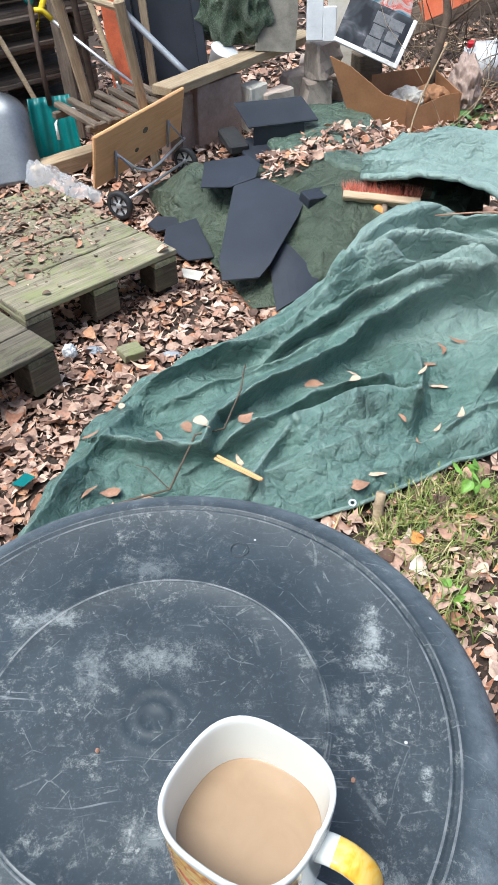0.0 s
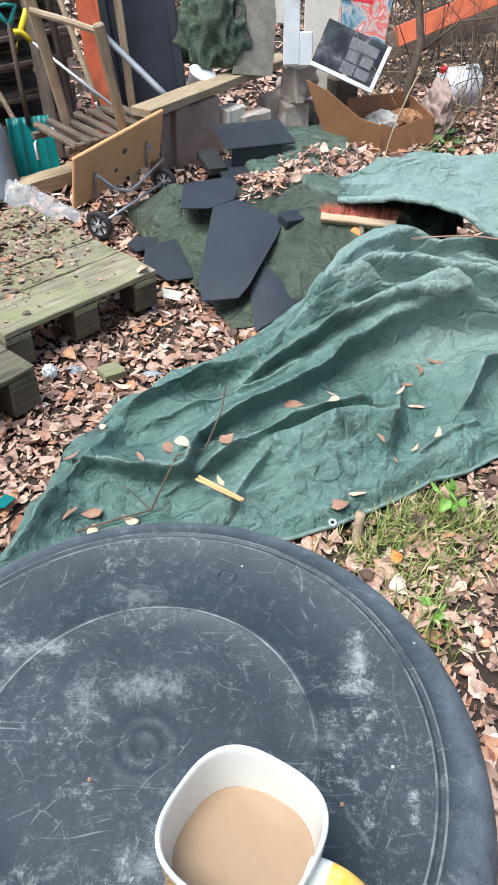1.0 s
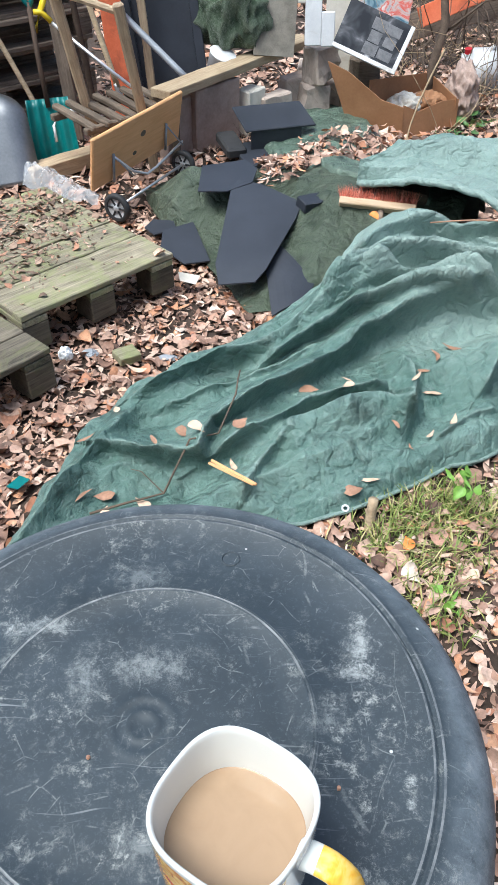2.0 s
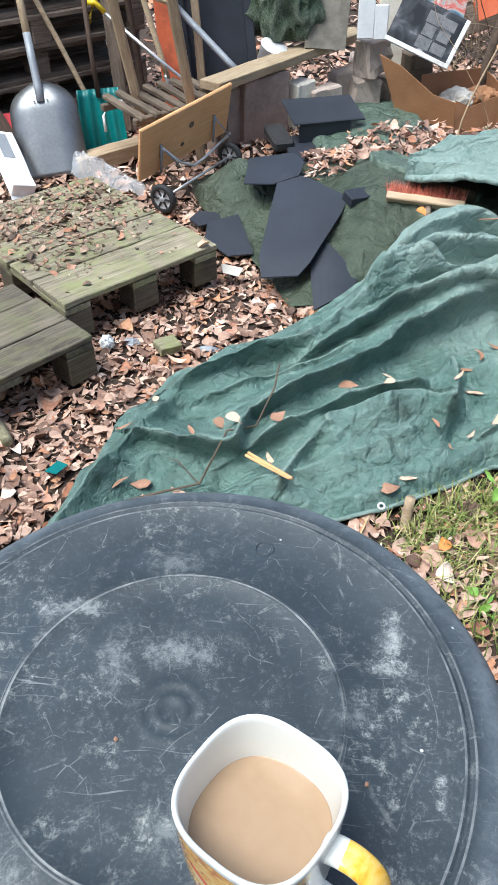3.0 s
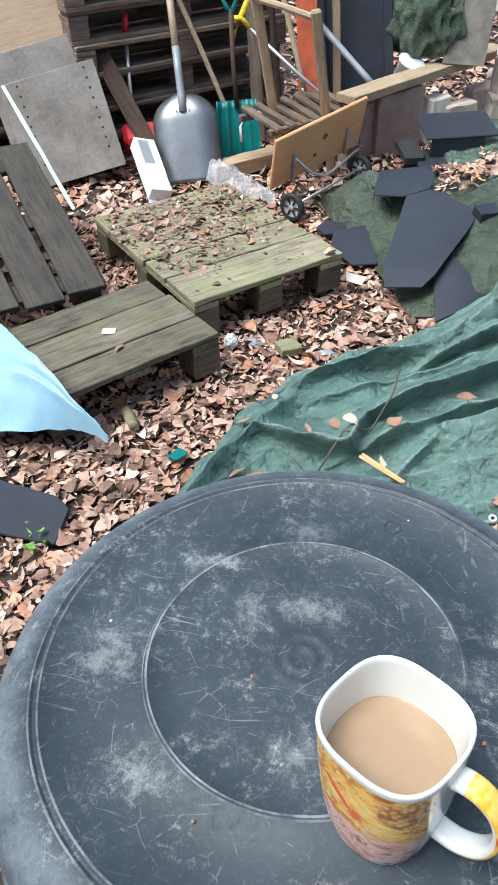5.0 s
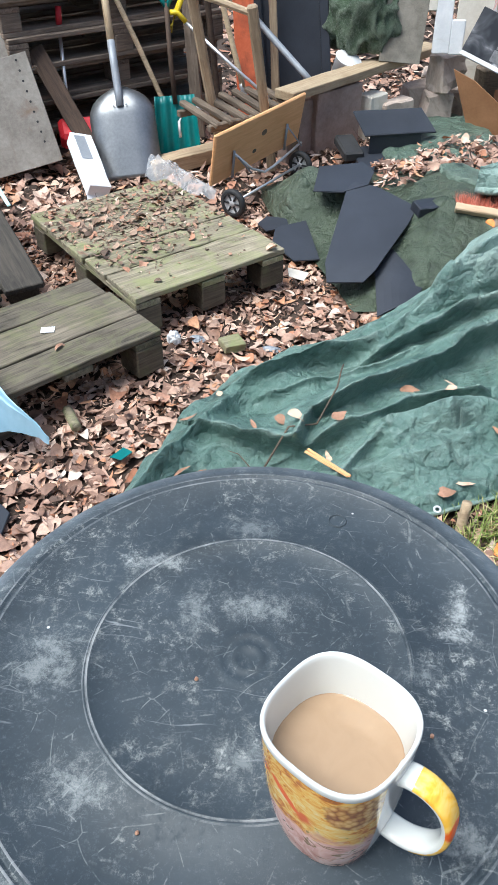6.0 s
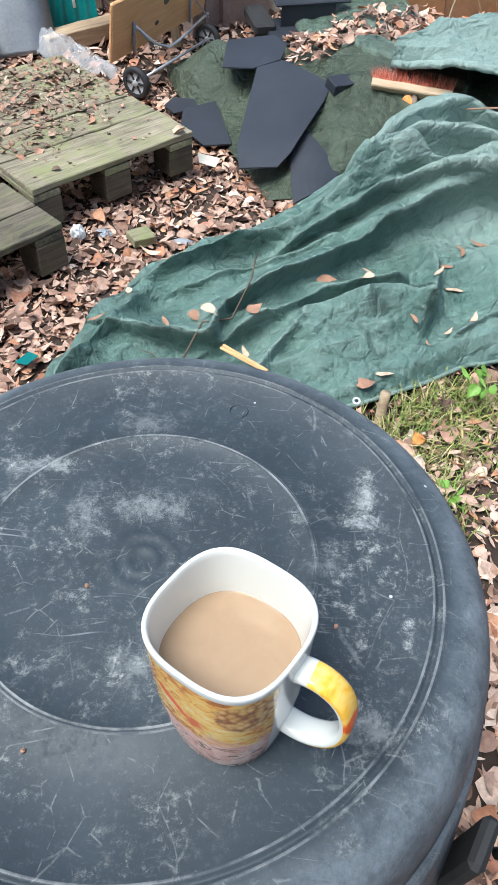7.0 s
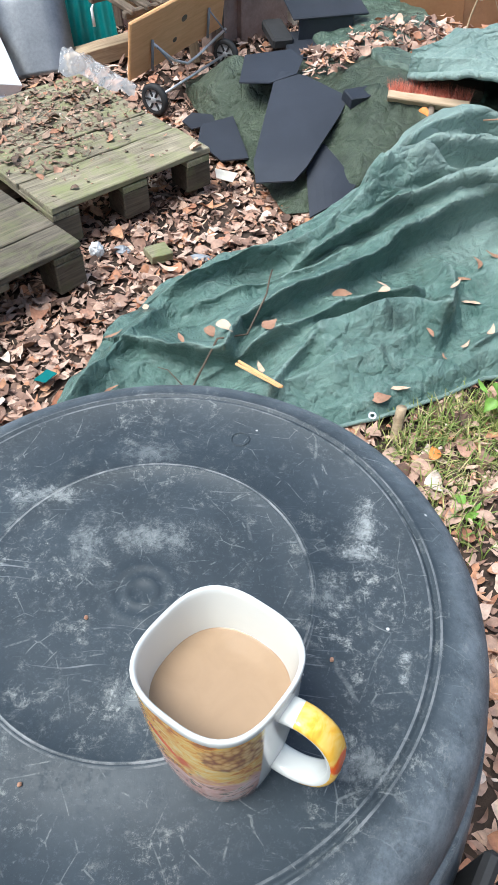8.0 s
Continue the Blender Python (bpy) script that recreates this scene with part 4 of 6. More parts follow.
    b.inputs["Coat Weight"].default_value = 0.4
    b.inputs["Coat Roughness"].default_value = 0.08
    return m


def coffee_material():
    m, nt, b = tree("milky_coffee", 0.12)
    v = coords(nt)
    c = ramp(nt, noise_of(nt, v, 35, 4, 0.6, 1.0), [(0.3, (0.335, 0.230, 0.145)), (0.7, (0.375, 0.260, 0.166))])
    nt.links.new(c, b.inputs["Base Color"])
    b.inputs["IOR"].default_value = 1.33
    return m


MUG_TURN = -0.575
mug = thing("mug", "white mug with yellow and orange flower print, full of milky coffee", "mug", pose(-0.0001, 0.3138, 0.8040, -4.0, -1.1, 0))
shape = [(0.0365, 2.2, 0.0), (0.0388, 2.25, 0.002), (0.0410, 2.3, 0.010), (0.0448, 2.45, 0.032), (0.0478, 2.6, 0.062), (0.0496, 2.7, 0.095), (0.0506, 2.8, 0.1262)]
rim = [(0.0506, 2.8, 0.1264), (0.0510, 2.85, 0.1310), (0.0507, 2.85, 0.1328), (0.0498, 2.85, 0.1338), (0.0486, 2.85, 0.1335), (0.0477, 2.85, 0.1322), (0.0472, 2.8, 0.128),
       (0.0462, 2.5, 0.105), (0.0448, 2.4, 0.085), (0.0425, 2.4, 0.050), (0.034, 2.3, 0.012), (0.010, 2.2, 0.008)]
part("body", squircle_body(shape, MUG_TURN, close=(True, False)), print_material(), mug, "flower-printed outer wall", soft=True)
part("rim", squircle_body(rim, MUG_TURN, close=(False, True)), M_CERAMIC, mug, "plain white rim and inner wall", soft=True)
part("coffee", squircle_body([(0.0300, 2.4, 0.0915), (0.0446, 2.4, 0.0917), (0.0454, 2.4, 0.0921)], MUG_TURN, close=(True, False)), coffee_material(), mug, "milky coffee")


def band_handle():
    bm = bmesh.new()
    path = [(0.0460, 0.110), (0.055, 0.1135), (0.068, 0.1120), (0.080, 0.1030), (0.0865, 0.087), (0.0865, 0.067), (0.079, 0.049), (0.066, 0.039), (0.053, 0.037), (0.040, 0.040)]
    pts = [Vector((*p, 0)) for p in path]
    fine = []
    for i in range(len(pts) - 1):
        p0, p1, p2, p3 = pts[max(i - 1, 0)], pts[i], pts[i + 1], pts[min(i + 2, len(pts) - 1)]
        for t in (0, 0.33, 0.66):
            fine.append(0.5 * ((2 * p1) + (p2 - p0) * t + (2 * p0 - 5 * p1 + 4 * p2 - p3) * t * t + (3 * p1 - p0 - 3 * p2 + p3) * t ** 3))
    fine.append(pts[-1])
    rings = []
    for i, p in enumerate(fine):
        d = (fine[min(i + 1, len(fine) - 1)] - fine[max(i - 1, 0)]).normalized()
        nx, nz = -d.y, d.x
        ring = []
        for k in range(14):
            t = k * math.tau / 14
            a, w = 0.0044 * math.copysign(abs(math.sin(t)) ** 0.7, math.sin(t)), 0.0100 * math.copysign(abs(math.cos(t)) ** 0.7, math.cos(t))
            ring.append(bm.verts.new((p.x + nx * a, w, p.y + nz * a)))
        rings.append(ring)
    for i, (a, b) in enumerate(zip(rings, rings[1:])):
        for k in range(14):
            f = bm.faces.new((a[k], a[(k + 1) % 14], b[(k + 1) % 14], b[k]))
            f.material_index = 1 if 0 <= k <= 6 and 3 < i < 21 else 0
    bm.faces.new(rings[0][::-1])
    bm.faces.new(rings[-1])
    return bm


def handle_material():
    m, nt, b = tree("handle_glaze", 0.14)
    v = coords(nt)
    c = ramp(nt, noise_of(nt, v, 38, 3, 0.6, 1.5), [(0.35, (0.90, 0.66, 0.22)), (0.55, (0.88, 0.50, 0.06)), (0.72, (0.80, 0.30, 0.03))])
    # one orange-red petal where the handle bends down
    away = nt.nodes.new("ShaderNodeVectorMath")
    away.operation = "DISTANCE"
    nt.links.new(v, away.inputs[0])
    away.inputs[1].default_value = (0.089, -0.002, 0.084)
    c = mix(nt, ramp(nt, maths(nt, "MULTIPLY", away.outputs["Value"], 60.0), [(0.48, grey(1)), (0.62, grey(0))]), c, (0.82, 0.12, 0.012))
    nt.links.new(c, b.inputs["Base Color"])
    return m


grip = part("handle", band_handle(), M_CERAMIC, mug, "white band handle with printed outer face", pose(0, 0, 0, 0, 0, -25), soft=True)
grip.data.materials.append(handle_material())


# ---- pallets ----
def pallet(name, label, long, deep, boards, material, m, group, base=True, block_h=0.078, seed=5, feet=(0, 1, 2)):
    """Deck boards along x, three bearers across, nine blocks, three bottom boards; origin at the front left foot."""
    root = thing(name, label, "pallet", m, group)
    rnd = random.Random(seed)
    z = 0.022 if base else 0.0
    bw = 0.095 if long < 1 else 0.1
    foot = mesh_of("block", block(0.10, 0.10, block_h, 0.004), material if base else M_BLOCK)
    bearer = mesh_of("bearer", block(deep, bw, 0.022, 0.003, 0.001, 4, seed), material)
    runner = mesh_of("runner", block(long, bw, 0.022, 0.003, 0.001, 4, seed + 1), material)
    for i in range(3):
        x = 0.05 + i * (long - 0.10) / 2
        for j in range(3 if i in feet else 0):
            part("block", foot, material, root, m=pose(x, 0.05 + j * (deep - 0.10) / 2, z + block_h / 2, 0, 0, rnd.uniform(-3, 3)))
        part("bearer", bearer, material, root, m=pose(x, deep / 2, z + block_h + 0.011, 0, 0, 90))
    if base:
        for j in range(3):
            part("runner", runner, material, root, m=pose(long / 2, 0.05 + j * (deep - 0.10) / 2, 0.011))
    n = len(boards)
    gap = (deep - sum(boards)) / max(1, n - 1)
    y = 0
    for i, w in enumerate(boards):
        bm = block(long, w, 0.021, 0.003, 0.0018, 7, seed + 10 + i)
        part("board", bm, material, root, m=pose(long / 2 + rnd.uniform(-0.006, 0.006), y + w / 2, z + block_h + 0.0335 + rnd.uniform(-0.001, 0.002), rnd.uniform(-0.6, 0.6), 0, rnd.uniform(-0.25, 0.25)))
        y += w + gap
    return root


def at(p, yaw=YAW, z=0.0):
    return pose(p[0], p[1], z, 0, 0, yaw)


pallet("pallet", "small mossy wooden pallet, partly covered by dead leaves", 0.625, 0.82, [0.20, 0.145, 0.145, 0.145, 0.145], M_PALLET_OLD, at((-0.721, 2.097), YAW, 0.045), "pallets on the ground", seed=31, base=False, block_h=0.092)
near = Vector((-0.594, 1.949, 0)) - 0.59 * Vector((0.655, 0.756, 0))
pallet("pallet", "weathered wooden pallet lying on leaves, grey-green boards", 0.59, 0.44, [0.125, 0.165, 0.13], M_PALLET_DULL, at(near, 49.1, 0.030), "pallets on the ground", seed=41, base=False, block_h=0.100, feet=(0, 2))
# dark pallet whose boards run away from the camera, tipped up behind the near one
tilted = thing("pallet", "dark weathered pallet lying tipped with wide gaps between boards", "pallet", stretch((-1.05, 2.16, 0.175), (-1.58, 2.80, 0.34), (0, 0, 1)), "pallets on the ground")
for i in range(4):
    part("board", block(1.0, 0.132, 0.022, 0.003, 0.002, 7, 60 + i, (0.5, 0, 0)), M_PALLET_DARK, tilted, m=pose(-0.02 * (i % 2), 0.07 + i * 0.150, 0.0, 0, 0, 0.6 * (i - 1)))
for i in range(3):
    part("bearer", block(0.62, 0.09, 0.022, 0.003, 0.001, 3, 70 + i), M_PALLET_DARK, tilted, m=pose(0.09 + i * 0.40, 0.30, -0.022, 0, 0, 90))
    for j in range(2):
        part("block", block(0.10, 0.10, 0.078, 0.004), M_PALLET_DARK, tilted, m=pose(0.09 + i * 0.40, 0.06 + j * 0.46, -0.072))

# wall of stacked pallets
WALL = Vector((-1.28, 4.05, 0))
stack = pallet("pallet", "grey weathered wooden pallet in a tall stack", 1.2, 0.80, [0.10, 0.145, 0.10, 0.145, 0.10], M_PALLET, at(WALL - 0.62 * A), "stacked pallets", seed=51)
for col, base in enumerate((WALL - 0.62 * A, WALL - 1.87 * A + 0.42 * B)):
    for level in range(7):
        if col == 0 and level == 0:
            continue
        copy_thing(stack, at(base + (0.012 * math.sin(level * 2.3 + col)) * A + (0.012 * math.cos(level * 3.1 + col)) * B, YAW + 0.5 * math.sin(level * 1.7 + 2 * col), level * 0.1445))

# leaves that lie on the far pallet, and in its lee
P0 = Vector((-0.721, 2.097, 0))


def deck_z(x, y):
    return np.full(np.shape(x), 0.178)


def drifted(x, y, rnd):
    d = Vector((x, y, 0)) - P0
    a, b = d.dot(A), d.dot(B)
    if not (0.0 < a < 0.61 and 0.05 < b < 0.80):
        return False
    return rnd.random() < min(1.0, max(0.0, (b - 0.20 + 0.10 * math.sin(7 * a)) / 0.3)) or rnd.random() < 0.04


tagged(new("leaf_drift", leaf_mesh("leaf_drift", np.concatenate([scatter(330, -1.4, -0.2, 2.1, 3.2, 23, (0.018, 0.050), 0.012, 0.28, drifted, deck_z), scatter(1300, -1.4, -0.2, 2.1, 3.2, 24, (0.006, 0.022), 0.008, 0.3, drifted, deck_z)]), M_LEAF_DULL, 8)), "dead leaves and twigs gathered on the pallet deck", "leaves", kind="stuff")

# timber behind the pallet
beam((-1.05, 3.53, 0.06), (-0.70, 3.88, 0.06), 0.10, 0.07, M_ROUGHWOOD, "timber_beam", "weathered timber beam lying on the leaves", "beam", (0, 0, 1), 81)


# ---- things leaning on the pallet wall ----
def leaning_panel(name, label, corner, along_x, up, wide, tall, thick, material, category, holes=False):
    x, z = Vector(along_x).normalized(), Vector(up).normalized()
    z = (z - x * z.dot(x) * 0.25).normalized()
    n = x.cross(z).normalized()
    x = z.cross(n)
    m = Matrix.Translation(corner) @ Matrix((x, z, n)).transposed().to_4x4()
    bm = block(wide, tall, thick, 0.002, 0.0008, 3, 7, (wide / 2, tall / 2, 0))
    ob = single(name, bm, material, label, category, m)
    if holes:
        dot = lathe([(0, 0.0005), (0.0055, 0.0005), (0.0055, -0.001)], 8)
        me = mesh_of("hole", dot, M_BLACKRUB)
        for side in (0.09, wide - 0.055):
            for k in range(9):
                part("hole", me, M_BLACKRUB, ob, m=pose(side, 0.10 + k * 0.045, thick / 2 + 0.0012))
    return ob


leaning_panel("panel", "large grey weathered board with rows of holes, leaning", (-1.885, 3.275, 0.01), (0.44, 0.17, 0), (-0.215, 0.14, 0.52), 0.47, 0.485, 0.014, M_PANEL, "board", True)
leaning_panel("panel", "pale grey board leaning behind a larger one", (-1.96, 3.335, 0.01), (0.44, 0.17, 0), (-0.255, 0.15, 0.62), 0.50, 0.585, 0.012, M_PANEL, "board")
leaning_panel("panel", "pale plywood offcut standing behind grey boards", (-1.98, 3.43, 0.01), (0.44, 0.17, 0), (-0.28, 0.14, 0.80), 0.45, 0.88, 0.012, M_PLY_PALE, "board")
beam((-1.30, 3.55, 0.03), (-1.64, 3.74, 0.52), 0.085, 0.02, M_BROWNPLANK, "plank", "dark brown plank leaning on the pallets", "plank", (0.5, -1, 0.3), 82)

# aluminium scoop
S0, S1 = Vector((-1.135, 3.46, 0.03)), Vector((-1.33, 3.93, 0.88))
scoop = thing("scoop_shovel", "large dull aluminium grain scoop with wooden handle, leaning", "shovel", stretch(S0, S1, (0.25, -1, 0.2)))


def scoop_blade():
    bm = bmesh.new()
    nu, nv = 22, 20
    grid = []
    for i in range(nu):
        u = i / (nu - 1)
        w = 0.158 * (1.0 if u < 0.66 else math.sqrt(max(0.02, 1 - ((u - 0.66) / 0.36) ** 2)))
        row = []
        for j in range(nv):
            s = 2 * j / (nv - 1) - 1
            lift = -0.050 * abs(s) ** 3.5 - 0.050 * max(0, (u - 0.70) / 0.30) ** 2
            row.append(bm.verts.new((0.43 * u, w * s, lift)))
        grid.append(row)
    for i in range(nu - 1):
        for j in range(nv - 1):
            bm.faces.new((grid[i][j], grid[i + 1][j], grid[i + 1][j + 1], grid[i][j + 1]))
    r = bmesh.ops.extrude_face_region(bm, geom=list(bm.faces))
    for v in r["geom"]:
        if isinstance(v, bmesh.types.BMVert):
            v.co.z -= 0.003
    return bm


part("blade", scoop_blade(), M_ALU, scoop, "dull aluminium blade", soft=True)
part("socket", rod([(0.33, 0, -0.005), (0.40, 0, -0.010), (0.50, 0, 0.0), (0.62, 0, 0.004)], 0.019, 12, 0.95), M_GREYPAINT, scoop, "grey steel socket", soft=True)
part("shaft", rod([(0.58, 0, 0.003), (0.80, 0, 0.006), (1.15, 0, 0.008)], 0.0175, 12), M_TIMBER, scoop, "worn wooden shaft", soft=True)
for s in (-0.03, 0.03):
    part("rivet", lathe([(0, 0.004), (0.004, 0.003), (0.005, 0)], 10), M_GREYPAINT, scoop, m=pose(0.335, s, 0.004))

# red dustpan on a long handle
dust = thing("dustpan", "red dustpan on a steel pole with red grip", "dustpan")
part("pole", rod([(-1.50, 3.70, 0.15), (-1.543, 3.86, 0.60)], 0.009, 10), M_STEEL, dust, "dull steel pole", soft=True)
part("grip", rod([(-1.542, 3.857, 0.59), (-1.537, 3.868, 0.675)], 0.015, 10), M_RED, dust, soft=True)
part("pan", block(0.19, 0.13, 0.10, 0.02, 0.002, 2, 3), M_RED, dust, m=pose(-1.44, 3.66, 0.165, 30, 0, 25))

# white carton leaning on the ground
carton = thing("carton", "long white carton with torn end leaning among the tools", "carton", stretch((-1.215, 3.225, 0.055), (-1.46, 3.63, 0.24), (0.55, -0.35, 0.8)))
part("sleeve", block(0.36, 0.105, 0.065, 0.002, 0.0015, 4, 9, (0.18, 0, 0)), M_PAPER, carton)
part("end_flap", plate([(-0.045, -0.05), (0.0, -0.052), (0.0, 0.052), (-0.04, 0.05)], 0.002), M_PAPER, carton, m=pose(0.002, 0, -0.028, 0, -25, 0))
part("label", block(0.16, 0.052, 0.001, 0, 0, 0, 0, (0.26, 0.012, 0.0335)), M_GREYPAINT, carton, "grey printed patch")

# teal snow shovel
T0, T1 = Vector((-0.965, 3.80, 0.01)), Vector((-1.05, 4.02, 0.76))
teal = thing("snow_shovel", "teal plastic shovel with wooden shaft and D grip, leaning", "shovel", stretch(T0, T1, (0.15, -1, 0.2)))


def ribbed_blade():
    bm = bmesh.new()
    rows = []
    for i in range(9):
        u = i / 8
        row = []
        for j in range(21):
            s = 2 * j / 20 - 1
            row.append(bm.verts.new((0.30 * u, 0.115 * s * (1 - 0.12 * u), 0.012 * math.cos(s * math.pi * 4) * (1 - u * 0.3) + 0.025 * abs(s) ** 3)))
        rows.append(row)
    for a, b in zip(rows, rows[1:]):
        for j in range(20):
            bm.faces.new((a[j], b[j], b[j + 1], a[j + 1]))
    r = bmesh.ops.extrude_face_region(bm, geom=list(bm.faces))
    for v in r["geom"]:
        if isinstance(v, bmesh.types.BMVert):
            v.co.z -= 0.004
    return bm


part("blade", ribbed_blade(), M_TEAL, teal, "ribbed teal plastic blade", soft=True)
part("shaft", rod([(0.26, 0.0, 0.01), (0.45, 0.004, 0.012), (0.70, 0.0, 0.012)], 0.012, 10), M_BROWNPLANK, teal, "brown wooden shaft", soft=True)
part("grip", rod([(0.68, 0, 0.012), (0.715, -0.02, 0.012), (0.765, -0.045, 0.012), (0.770, 0, 0.012), (0.765, 0.045, 0.012), (0.715, 0.02, 0.012), (0.68, 0, 0.012)], 0.011, 8), M_TEAL, teal, "teal plastic D grip", soft=True)

# yellow-handled tool
yel = thing("garden_tool", "tool with yellow crossed plastic handle and steel shaft", "tool")
part("grip", rod([(-0.945, 3.98, 0.735), (-0.99, 3.985, 0.65), (-1.03, 3.99, 0.56)], 0.0135, 10), M_YELLOW, yel, soft=True)
part("crosspiece", rod([(-1.02, 3.975, 0.645), (-0.985, 3.98, 0.645), (-0.945, 3.98, 0.605)], 0.0125, 10), M_YELLOW, yel, soft=True)
part("shaft", rod([(-0.96, 3.98, 0.615), (-0.70, 3.94, 0.42), (-0.52, 3.90, 0.30)], 0.008, 10), M_STEEL, yel, "steel shaft", soft=True)

# loose handles and bars against the wall
def pole(p0, p1, r, material, name, label, category="pole", bow=0.0):
    a, b = Vector(p0), Vector(p1)
    pts = [a.lerp(b, k / 6) + Vector((bow * math.sin(k / 6 * math.pi), 0, bow * 0.5 * math.sin(k / 6 * math.pi))) for k in range(7)]
    return single(name, rod(pts, r, 10), material, label, category, soft=True)


pole((-0.98, 3.93, 0.02), (-1.42, 4.05, 0.92), 0.013, M_ROUGHWOOD, "wooden_pole", "long grey-brown wooden handle leaning", "handle", 0.01)
pole((-0.66, 3.98, 0.30), (-0.86, 4.05, 0.98), 0.0135, M_TIMBER, "wooden_pole", "pale wooden pole with a steel ferrule, leaning", "handle")
pole((-0.648, 3.975, 0.255), (-0.675, 3.985, 0.34), 0.015, M_STEEL, "steel_tube", "short bright steel tube beside a wooden pole", "tube")
pole((-0.80, 4.10, 0.02), (-0.90, 4.16, 0.95), 0.016, M_BROWNPLANK, "wooden_pole", "dark brown wooden handle leaning", "handle")
beam((-0.66, 4.16, 0.02), (-0.73, 4.26, 0.98), 0.105, 0.045, M_ORANGE, "plank", "orange-painted grooved plank standing", "plank", (0.2, -1, 0), 84)
beam((-0.60, 4.11, 0.1), (-0.68, 4.225, 0.98), 0.012, 0.012, M_ORANGE, "trim_strip", "narrow orange wooden strip", "strip", (0.2, -1, 0), 85)
beam((-0.52, 4.25, 0.02), (-0.60, 4.40, 0.98), 0.04, 0.03, M_ROUGHWOOD, "post", "thin weathered wooden post leaning", "post", (0, -1, 0), 86)
pole((-0.33, 4.12, 0.32), (-0.66, 4.28, 0.58), 0.017, M_GREYPAINT, "metal_bar", "grey metal bar lying aslant", "bar")
beam((-0.93, 4.12, 0.02), (-1.00, 4.20, 0.95), 0.06, 0.03, M_PALLET, "post", "weathered grey wooden post leaning", "post", (0, -1, 0), 87)

# slatted chair
chair = thing("slatted_chair", "old weathered wooden chair with slatted seat and back posts", "chair")
for i in range(7):
    c = Vector((-0.80, 3.56, 0.315)) + A * (0.075 * i)
    bm = block(0.33, 0.036, 0.026, 0.006, 0.002, 4, 90 + i)
    part("slat", bm, M_SLAT, chair, m=Matrix.Translation(c) @ pose(0, 0, 0, 0, 4, YAW - 92 + 2 * math.sin(i)))
for off in (-0.13, 0.13):
    p = Vector((-0.80, 3.56, 0.290)) + Vector((A.y, -A.x, 0)) * off
    part("rail", block(0.52, 0.03, 0.03, 0.004, 0.001, 3, 4, (0.22, 0, 0)), M_SLAT, chair, m=Matrix.Translation(p) @ pose(0, 0, 0, 0, 0, YAW))
for a, b in (((-0.745, 3.80, 0.02), (-0.845, 3.60, 0.90)), ((-0.475, 3.70, 0.02), (-0.560, 3.56, 0.765))):
    n = (Vector(b) - Vector(a)).length
    part("post", block(n, 0.045, 0.04, 0.008, 0.002, 6, 12, (n / 2, 0, 0)), M_ROUGHWOOD, chair, "pale weathered post", stretch(a, b, (0.2, -1, 0)))
part("crossbar", rod([(-0.84, 3.60, 0.80), (-0.70, 3.58, 0.77), (-0.565, 3.56, 0.735)], 0.015, 8), M_ROUGHWOOD, chair)
for p in ((-0.60, 3.98), (-0.38, 3.86)):
    part("leg", block(0.30, 0.035, 0.035, 0.004, 0.001, 3, 5, (0.15, 0, 0)), M_SLAT, chair, m=stretch((p[0], p[1], 0.0), (p[0], p[1], 0.3), (0, -1, 0)))
single("plastic_hoop", rod([(-0.925, 3.66, 0.17), (-0.93, 3.67, 0.24), (-0.905, 3.67, 0.285), (-0.86, 3.68, 0.305), (-0.81, 3.69, 0.300), (-0.79, 3.70, 0.27)], 0.007, 8), M_WHITE, "white plastic hoop handle beside the chair", "handle", soft=True)

# small trolley with a plywood board
cart = thing("hand_trolley", "folding hand trolley with orange-brown plywood board", "trolley")
bl, br, tr, tl = Vector((-0.690, 3.20, 0.125)), Vector((-0.365, 3.74, 0.160)), Vector((-0.360, 3.62, 0.395)), Vector((-0.695, 3.10, 0.340))
ux, uy = (br - bl).normalized(), (tl - bl).normalized()
uy = (uy - ux * uy.dot(ux)).normalized()
BM = Matrix.Translation(bl) @ Matrix((ux, uy, ux.cross(uy))).transposed().to_4x4()
W, H = (br - bl).length, (tl - bl).length
board = part("board", block(W, H, 0.018, 0.005, 0.001, 5, 13, (W / 2, H / 2, 0)), M_PLY, cart, "varnished plywood board with knots", BM)
for x, y, r in ((W * 0.54, H * 0.60, 0.019), (W * 0.45, H * 0.30, 0.014)):
    part("knot", lathe([(0, 0.0006), (r * 0.6, 0.0006), (r, 0.0)], 18), M_SLAT, board, "dark oval knot", pose(x, y, 0.0094) @ Matrix.Diagonal((1, 0.72, 1, 1)))
W1, W2 = Vector((-0.575, 3.14, 0.080)), Vector((-0.330, 3.63, 0.085))
axis = (W2 - W1).normalized()
for c in (W1, W2):
    wheel = part("wheel", lathe([(0.043, -0.012), (0.054, -0.014), (0.061, -0.009), (0.063, 0.0), (0.061, 0.009), (0.054, 0.014), (0.043, 0.012), (0.043, -0.012)], 36), M_BLACKRUB, cart, "black rubber tyre",
                 Matrix.Translation(c) @ axis.to_track_quat("Z", "Y").to_matrix().to_4x4(), True)
    part("rim", lathe([(0.0, 0.006), (0.012, 0.012), (0.014, 0.004), (0.038, 0.003), (0.044, 0.009), (0.044, -0.009), (0.038, -0.003), (0.014, -0.004), (0.012, -0.012), (0.0, -0.006)], 30), M_HUB, wheel, "grey spoked rim", soft=True)
    for k in range(6):
        part("spoke", block(0.034, 0.007, 0.010, 0.001, 0, 0, 0, (0.027, 0, 0)), M_BLACKRUB, wheel, m=pose(0, 0, -0.004, 0, 0, k * 60))
